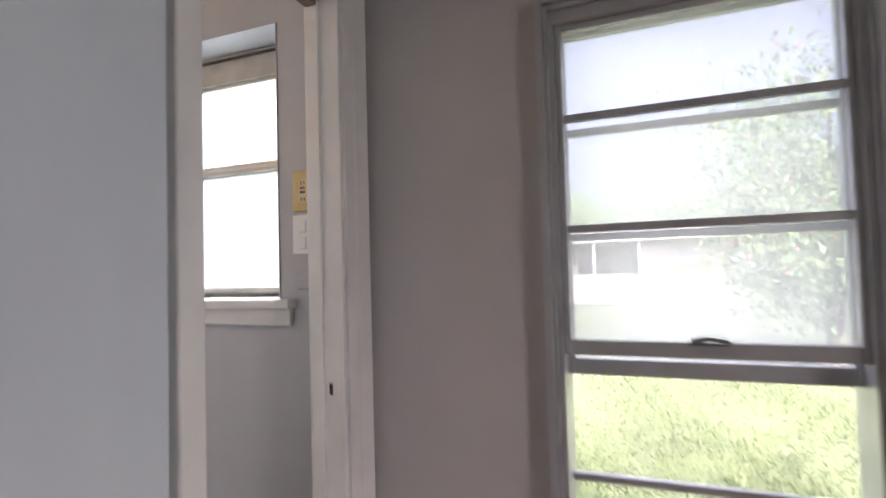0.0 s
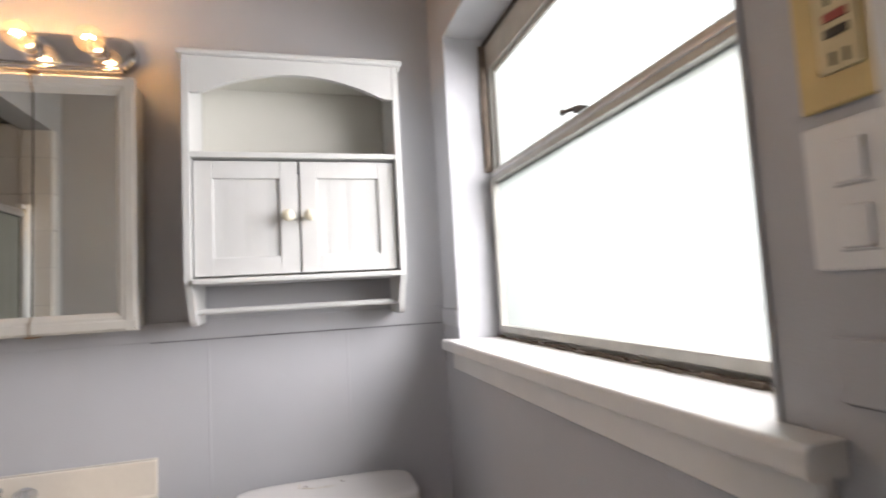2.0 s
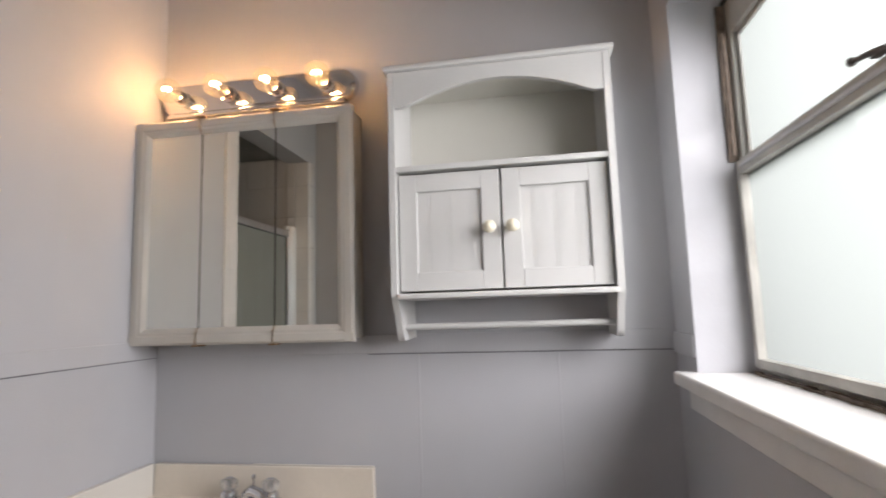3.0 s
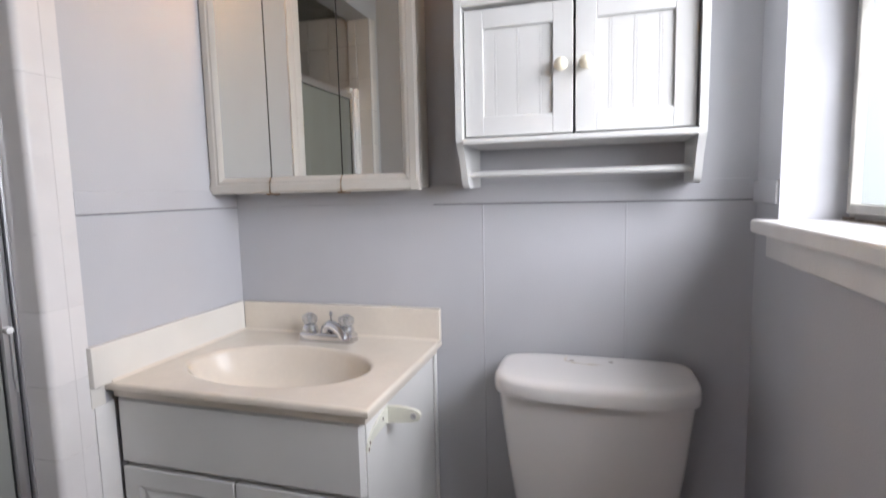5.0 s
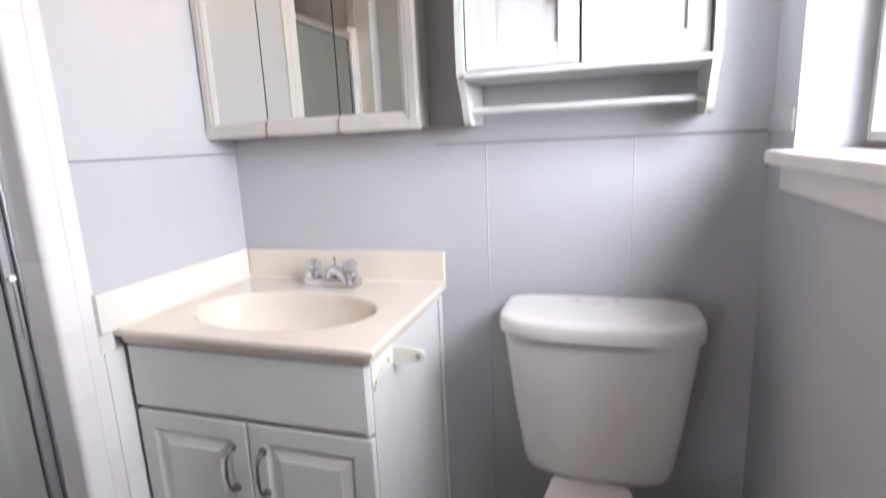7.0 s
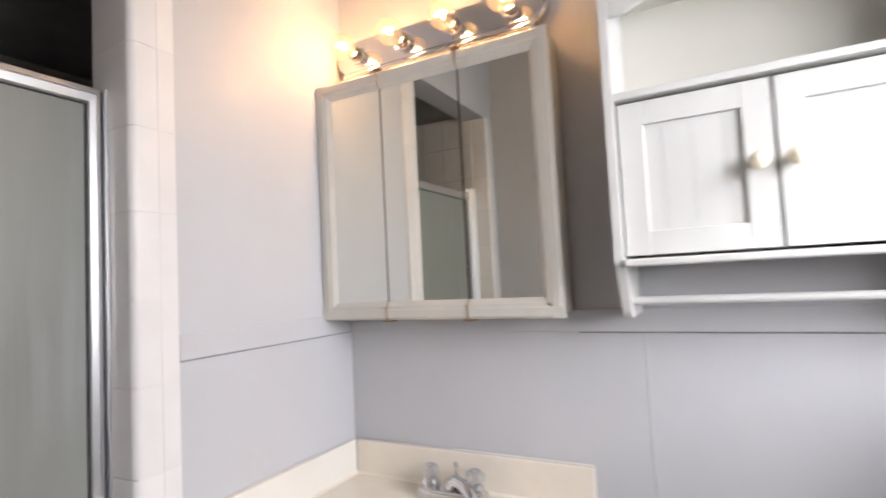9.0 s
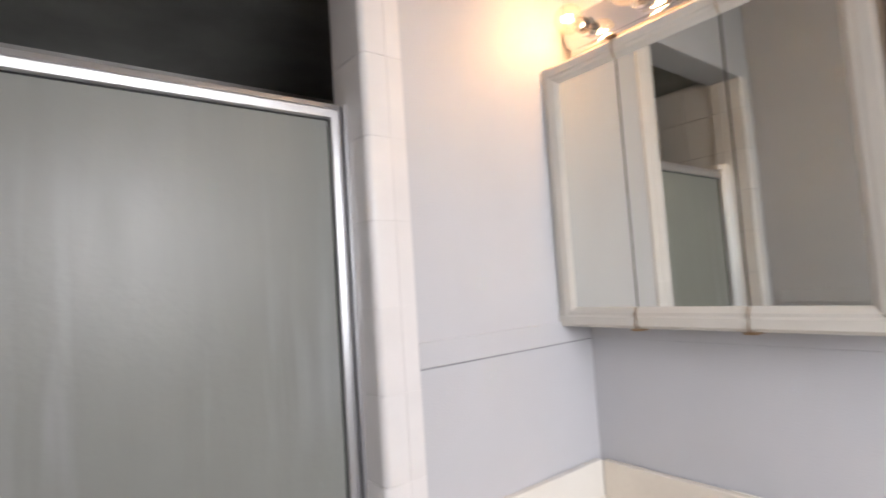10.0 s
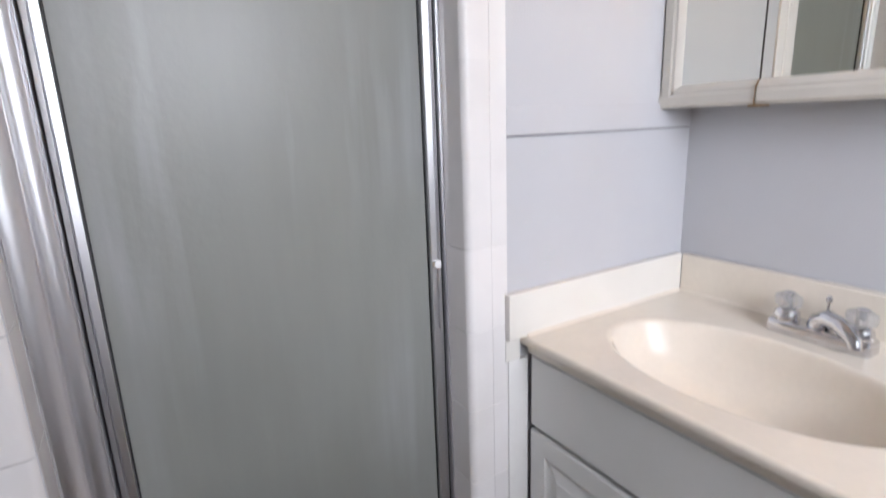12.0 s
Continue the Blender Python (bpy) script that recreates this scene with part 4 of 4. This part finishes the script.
# ---- switch and outlet plates on the window wall ----
sw = thing("light_switch", (1.192, 1.385, 1.33), "white two-gang switch plate on the wall", "light switch")
part("plate", boxed(1.155, 1.229, 1.379, 1.3848, 1.272, 1.384, 0.003), WHITE_PLASTIC, sw)
for z in (1.352, 1.304):
    part("rocker", boxed(1.181, 1.203, 1.3755, 1.3788, z - 0.016, z + 0.016, 0.002), WHITE_PLASTIC, sw)
    part("slot", boxed(1.179, 1.205, 1.3782, 1.3792, z - 0.0185, z - 0.0168), GREY_METAL, sw, "grey gap under the rocker")
ou = thing("wall_outlet", (1.195, 1.385, 1.45), "yellowed outlet plate with a red test button", "outlet")
part("plate", boxed(1.158, 1.232, 1.378, 1.3848, 1.394, 1.510, 0.003), YELLOWED, ou)
part("face", boxed(1.179, 1.211, 1.3755, 1.3778, 1.418, 1.486, 0.002), OLD_IVORY, ou)
part("test_button", boxed(1.186, 1.204, 1.3742, 1.3756, 1.456, 1.463, 0.001), RED_PLASTIC, ou)
part("reset_button", boxed(1.186, 1.204, 1.3742, 1.3756, 1.444, 1.451, 0.001), DARK, ou)
for z in (1.474, 1.428):
    for sx in (1.189, 1.199):
        part("slot", boxed(sx, sx + 0.003, 1.3748, 1.3757, z - 0.005, z + 0.005), DARK, ou)

# ---- shower enclosure: tub curb, framed swing door ----
curb = structure("shower_curb", boxed(0.60, 1.21, -0.105, -0.006, 0.0, 0.11, 0.012, 3), TILE, "tiled shower curb")
sd = thing("shower_door", (0.88, -0.075, 0.11), "framed shower door of streaked obscure grey glass", "shower door")
DX0, DX1, DZ0, DZ1, DY = 0.6065, 1.1510, 0.135, 1.687, -0.075


def bar_section(u0, u1, v0, v1):
    """A rolled frame bar across its width: a lower outer band, a fine groove and a broad flat inner band."""
    w, d = u1 - u0, v1 - v0
    return [(u0, v0), (u0, v0 + 0.6 * d), (u0 + 0.06 * w, v0 + 0.72 * d), (u0 + 0.34 * w, v0 + 0.82 * d), (u0 + 0.39 * w, v0 + 0.74 * d),
            (u0 + 0.44 * w, v1 - 0.06 * d), (u0 + 0.50 * w, v1), (u0 + 0.92 * w, v1 - 0.05 * d), (u1, v1 - 0.22 * d), (u1, v0)]


RAIL, LATCH, HINGE = 0.032, 0.026, 0.022
stile_a = bar_section(0.0, HINGE, DY - 0.014, DY + 0.014)
stile_b = bar_section(0.0, LATCH, DY - 0.014, DY + 0.014)
rail = bar_section(0.0, RAIL, DY - 0.014, DY + 0.014)
part("hinge_stile", loft(bmesh.new(), [[(DX1 - u, v, DZ0) for u, v in stile_a], [(DX1 - u, v, DZ1 - u * RAIL / HINGE) for u, v in stile_a]]), ALUMINIUM, sd, "", 24)
part("latch_stile", loft(bmesh.new(), [[(DX0 + u, v, DZ0) for u, v in stile_b], [(DX0 + u, v, DZ1 - u * RAIL / LATCH) for u, v in stile_b]]), ALUMINIUM, sd, "", 24)
part("top_rail", loft(bmesh.new(), [[(DX0 + u * LATCH / RAIL, v, DZ1 - u) for u, v in rail], [(DX1 - u * HINGE / RAIL, v, DZ1 - u) for u, v in rail]]), ALUMINIUM, sd, "", 24)
part("bottom_rail", boxed(DX0 + LATCH, DX1 - HINGE, DY - 0.013, DY + 0.013, DZ0, DZ0 + 0.034, 0.003), ALUMINIUM, sd)
gx0, gx1, gz0, gz1 = DX0 + LATCH, DX1 - HINGE, DZ0 + 0.034, DZ1 - RAIL
part("gasket", wall_mesh(1, DY - 0.008, DY + 0.006, gx0 + 0.0002, gx1 - 0.0002, gz0 + 0.0002, gz1 - 0.0002, [(gx0 + 0.0022, gx1 - 0.0022, gz0 + 0.0022, gz1 - 0.0022)]), RUBBER, sd, "black rubber gasket")
pane_ob = part("glass", boxed(gx0 + 0.0015, gx1 - 0.0015, DY - 0.003, DY + 0.003, gz0 + 0.0015, gz1 - 0.0015), SHOWER_GLASS, sd, "streaked obscure grey glass")
part("hinge_cap", boxed(DX1 - 0.026, DX1 + 0.002, DY - 0.012, DY + 0.012, DZ1 + 0.002, DZ1 + 0.020, 0.002), WHITE_PLASTIC, sd)
part("pull_knob", lathe(bmesh.new(), (DX0 + 0.020, DY + 0.014, 0.967), (0, 1, 0), [(0, 0.0045), (0.006, 0.0045), (0.008, 0.007), (0.014, 0.007), (0.016, 0.004)], 16), WHITE_PLASTIC, sd, "small white pull knob")
part("pull_strip", boxed(DX0 + 0.010, DX0 + 0.016, DY + 0.0142, DY + 0.020, 0.84, 0.957, 0.002), ALUMINIUM, sd)
jamb = thing("shower_jamb", (1.188, -0.075, 0.11), "ribbed aluminium wall jamb of the shower door", "door frame")
def channel_section(x0, x1, y_back, y_face):
    """Two broad, faintly hollow panels between narrow raised ribs, as (x, y)."""
    width = x0 - x1
    out = [(x0, y_back)]
    for start, end, kind in ((0.0, 0.05, "lip"), (0.05, 0.46, "panel"), (0.46, 0.60, "rib"), (0.60, 0.92, "panel"), (0.92, 1.0, "rib")):
        steps = 4 if kind == "lip" else 9
        for k in range(steps):
            u = (k + 0.5) / steps
            lift = {"lip": 0.004 * math.sin(math.pi * u / 2), "panel": 0.003 - 0.0028 * math.sin(math.pi * u), "rib": 0.003 + 0.0065 * math.sin(math.pi * u)}[kind]
            out.append((x0 - width * (start + (end - start) * u), y_face + lift))
    out.append((x1, y_back))
    return out


wave = channel_section(1.2145, 1.1530, -0.098, -0.066)
part("channel", extrude_profile(wave, 2, 0.112, 1.712), ALUMINIUM, jamb)
jamb2 = thing("shower_strike_jamb", (0.602, -0.075, 0.11), "thin aluminium strike jamb of the shower door", "door frame")
part("channel", boxed(0.6003, 0.6045, -0.098, -0.060, 0.112, 1.687, 0.001), ALUMINIUM, jamb2)
part("seal", boxed(0.6046, 0.6063, -0.090, -0.070, 0.112, 1.683), RUBBER, jamb2, "black seal strip")

# ---- outdoors, seen through the bedroom window ----

def ground_z(y):
    """Level lawn to the far side of the street, then a gentle bank up to the house."""
    u = min(max((y - 33.0) / 12.0, 0.0), 1.0)
    return -0.55 + 0.9 * u * u * (3 - 2 * u)


def sheet(x0, x1, y0, y1, lift, nx, ny):
    bm = bmesh.new()
    rows = [[bm.verts.new((x0 + (x1 - x0) * i / nx, y0 + (y1 - y0) * j / ny, ground_z(y0 + (y1 - y0) * j / ny) + lift)) for i in range(nx + 1)] for j in range(ny + 1)]
    for a, b in zip(rows, rows[1:]):
        for i in range(nx):
            bm.faces.new([a[i], a[i + 1], b[i + 1], b[i]])
    return bm


structure("ground", sheet(-300, 300, -300, 600, 0, 30, 450), LAWN, "grassy front lawn")
structure("road", sheet(-200, 200, 24.0, 32.5, 0.03, 20, 8), ROAD, "pale concrete street")
structure("driveway", sheet(-4.0, 0.8, 32.5, 44.5, 0.03, 2, 24), ROAD, "pale concrete driveway")


def grass():
    verts, faces = [], []
    rnd = random.Random(5)
    for _ in range(70000):
        y = 2.3 + 9.7 * rnd.random() ** 1.8
        reach = 0.35 * (y - 0.2) + 0.4
        x = 2.25 + 0.06 * y + rnd.uniform(-reach, reach)
        h, w, a = rnd.uniform(0.03, 0.10) * (0.7 + 0.5 * math.sin(1.7 * x + 0.6 * y) ** 2), rnd.uniform(0.003, 0.007), rnd.uniform(0, 6.28)
        lx, ly = rnd.uniform(-0.07, 0.07), rnd.uniform(-0.07, 0.07)
        z = ground_z(y) - 0.005
        i = len(verts)
        verts += [(x - w * math.cos(a), y - w * math.sin(a), z), (x + w * math.cos(a), y + w * math.sin(a), z), (x + lx, y + ly, z + h)]
        faces.append((i, i + 1, i + 2))
    me = bpy.data.meshes.new("grass")
    me.from_pydata(verts, [], faces)
    me.materials.append(GRASS)
    return tagged(new("grass", me), "sunlit uneven lawn grass", "grass", kind="stuff")


grass()


def house():
    z, front = ground_z(46), 46.0
    h = thing("house", (3, front, z), "low brick house with a carport across the street", "house")
    part("wall", wall_mesh(1, front, front + 0.3, 1.4, 15.0, z, z + 2.9, [(4.0, 5.6, z + 1.0, z + 2.3), (8.5, 9.5, z, z + 2.1)]), BRICK, h)
    part("side_wall", boxed(14.7, 15.0, front + 0.3, front + 8, z, z + 2.9), BRICK, h)
    part("carport_wall", boxed(1.4, 1.7, front + 0.3, front + 6, z, z + 2.9), BRICK, h)
    part("rear_wall", boxed(-4.5, 15.0, front + 6, front + 6.3, z, z + 2.9), BRICK, h)
    w = part("window", wall_mesh(1, front + 0.02, front + 0.1, 3.97, 5.63, z + 0.97, z + 2.33, [(4.06, 4.76, z + 1.06, z + 2.24), (4.84, 5.54, z + 1.06, z + 2.24)]), TRIM, h)
    for x0 in (4.06, 4.84):
        part("pane", boxed(x0, x0 + 0.7, front + 0.05, front + 0.07, z + 1.06, z + 2.24), HOUSE_PANE, w)
    part("door", boxed(8.5, 9.5, front + 0.1, front + 0.16, z, z + 2.1, 0.01), TRIM, h)
    for x0 in (-4.2, -2.4, 1.15):
        part("carport_post", boxed(x0, x0 + 0.16, front - 1.0, front - 0.84, z, z + 2.8, 0.01), TRIM, h)
    part("fascia", boxed(-5.0, 15.6, front - 1.66, front - 1.60, z + 2.72, z + 3.0, 0.01), TRIM, h, "white roof fascia")
    part("roof", loft(bmesh.new(), [[(x, front - 1.6, z + 2.8), (x, front - 1.6, z + 3.0), (x, front + 2.8, z + 4.1), (x, front + 7.2, z + 3.0), (x, front + 7.2, z + 2.8)] for x in (-5.0, 15.6)]), ROOF, h)


def hedge(x0, x1, y, height, seed):
    """A clipped row of bushes: a mass of small leaves round a rounded bank."""
    rnd = random.Random(seed)
    z = ground_z(y)
    verts, faces = [], []
    for _ in range(5000):
        x = rnd.uniform(x0, x1)
        a = rnd.uniform(0, math.pi)
        top = height * (0.85 + 0.15 * math.sin(3.1 * x) + 0.06 * math.sin(7.3 * x))
        c = Vector((x, y - 0.55 * math.cos(a) * rnd.uniform(0.7, 1.0), z + 0.06 + top * math.sin(a) * rnd.uniform(0.6, 1.0)))
        q = Euler((rnd.uniform(0, 6.28), rnd.uniform(0, 6.28), rnd.uniform(0, 6.28))).to_matrix()
        i = len(verts)
        verts += [c + q @ Vector(p) * rnd.uniform(0.06, 0.11) for p in ((-1, 0, 0), (0, -0.5, 0.1), (1, 0, 0), (0, 0.5, 0.1))]
        faces.append((i, i + 1, i + 2, i + 3))
    me = bpy.data.meshes.new("hedge")
    me.from_pydata(verts, [], faces)
    me.materials.append(LEAVES)
    return tagged(new("hedge", me), "clipped green hedge before the brick house", "hedge")


hedge(1.9, 6.4, 44.6, 1.0, 12)
house()


def tree(name, x, y, height, spread, n_leaves, seed, label, blossoms=0):
    rnd = random.Random(seed)
    z = ground_z(y)
    t = thing(name, (x, y, z), label, "tree", "" if blossoms else "trees behind the house")
    trunk = bmesh.new()
    tube(trunk, [(x, y, z - 0.05), (x + 0.05, y, z + height * 0.2), (x - 0.03, y + 0.05, z + height * 0.45), (x, y, z + height * 0.8)], [0.09 * spread, 0.07 * spread, 0.05 * spread, 0.015], 10)
    tips = []
    for k in range(11):
        a, h0 = rnd.uniform(0, 6.28), height * rnd.uniform(0.22, 0.6)
        r = spread * rnd.uniform(0.5, 1.0)
        end = (x + r * math.cos(a), y + r * math.sin(a), z + h0 + height * rnd.uniform(0.1, 0.38))
        mid = (x + r * 0.5 * math.cos(a), y + r * 0.5 * math.sin(a), z + h0 + height * 0.12)
        tube(trunk, [(x, y, z + h0), mid, end], [0.03 * spread, 0.018 * spread, 0.006], 6)
        tips += [mid, end]
    part("trunk", trunk, BARK, t)
    for kind, mat, count in (("crown", LEAVES, n_leaves), ("blossom", BLOSSOM, blossoms)):
        if not count:
            continue
        verts, faces = [], []
        for _ in range(count):
            c = Vector(rnd.choice(tips)) + Vector((rnd.gauss(0, 1), rnd.gauss(0, 1), rnd.gauss(0, 0.8))) * spread * 0.26
            c.z = max(c.z, z + 0.25)
            q = Euler((rnd.uniform(0, 6.28), rnd.uniform(0, 6.28), rnd.uniform(0, 6.28))).to_matrix()
            s = rnd.uniform(0.03, 0.07) * max(1.0, spread / 1.6) * (1.0 if kind == "crown" else 0.8)
            i = len(verts)
            verts += [c + q @ Vector(p) * s for p in ((-1, 0, 0), (0, -0.45, 0.1), (1, 0, 0), (0, 0.45, 0.1))]
            faces += [(i, i + 1, i + 2, i + 3)]
        me = bpy.data.meshes.new(kind)
        me.from_pydata(verts, [], faces)
        me.materials.append(mat)
        ob = new(kind, me)
        ob.parent = t
        ob.matrix_parent_inverse = t.matrix_world.inverted()


tree("crape_myrtle", 4.75, 10.2, 4.3, 2.0, 17000, 3, "leafy shrub-like tree with pink blossom on the lawn", 380)
tree("tree", 13.5, 57, 9.0, 4.6, 9000, 8, "broad green tree behind the brick house")
tree("tree", -3.5, 60, 9.5, 5.0, 14000, 9, "broad green tree behind the carport")
tree("tree", 6.0, 62, 9.5, 5.0, 14000, 10, "tall green tree behind the house roof")

# ---- tile pieces, last ----
PITCH, JOINT_Z = 0.1535, 1.4575


def tile_rows(z_top):
    z = JOINT_Z - PITCH * 9
    while z < z_top:
        yield z + 0.0007, min(z + PITCH - 0.0007, z_top)
        z += PITCH


def bullnose_profile(x_in, corner, sign, y_face, y_back):
    """Face strip, rounded corner and return of an edge tile, as (x, y)."""
    r = 0.013
    t = 0.006
    out = [(x_in, y_face - t), (x_in, y_face - 0.001), (x_in + sign * 0.001, y_face)]
    for k in range(7):
        a = math.pi / 2 * k / 6
        out.append((corner - sign * r + sign * r * math.sin(a), y_face - r + r * math.cos(a)))
    out += [(corner, y_back), (corner - sign * t, y_back), (corner - sign * t, y_face - r), (corner - sign * r, y_face - t)]
    return out


def pieces(name, outline, z_top, parent):
    full = None
    for z0, z1 in tile_rows(z_top):
        if z1 - z0 < 0.02 or z1 < 0.0:
            continue
        if z0 < 0:
            z0 = 0.001
        h = round(z1 - z0, 4)
        if full is None or full[0] != h:
            full = (h, mesh_of(loft(bmesh.new(), [[(x, y, z) for x, y in outline] for z in (0, h)]), name, TILE, True, 20))
        ob = new(name, full[1])
        ob.location = (0, 0, z0)
        ob.parent = parent


# the painted wall's edge towards the shower: narrow flat strip, then bullnose and return
pieces("bullnose_tile", bullnose_profile(0.5485, 0.6, 1, 0.0065, -0.108), 2.034, wall_south)
pieces("strip_tile", [(0.5135, 0.0006), (0.5135, 0.0045), (0.5145, 0.0058), (0.5476, 0.0058), (0.5481, 0.005), (0.5481, 0.0006)], 2.034, wall_south)
pieces("bullnose_tile", list(reversed(bullnose_profile(1.268, 1.2155, -1, 0.0065, -0.0655))), 2.034, wall_south)
pieces("return_tile", [(1.2115, -0.1085), (1.2158, -0.1085), (1.2158, -0.0680), (1.2115, -0.0680)], 2.034, wall_south)
structure("grout_edge_west", loft(bmesh.new(), [[(x, y, z) for x, y in ((0.514, 0.0), (0.514, 0.0049), (0.585, 0.0053), (0.593, 0.0035), (0.5985, -0.006), (0.5988, -0.107), (0.594, -0.107), (0.594, 0.0))] for z in (0, 2.034)]), GROUT)
# shower's east wall
mesh_a = mesh_of(boxed(0, 0.005, 0.0008, 0.1062, 0.0, PITCH - 0.0024, 0.001, 1), "tile", TILE, True, 20)
for col in range(8):
    for z0, z1 in tile_rows(2.055):
        if z0 < 0.03 or z1 - z0 < 0.02:
            continue
        whole = z1 - z0 > PITCH - 0.004
        ob = new("tile", mesh_a if whole else mesh_of(boxed(0, 0.005, 0.0008, 0.1062, 0.0, z1 - z0 - 0.001, 0.001, 1), "tile", TILE, True, 20))
        ob.location = (1.217, -0.112 - 0.1072 * (col + 1), z0)
        ob.parent = shower_east
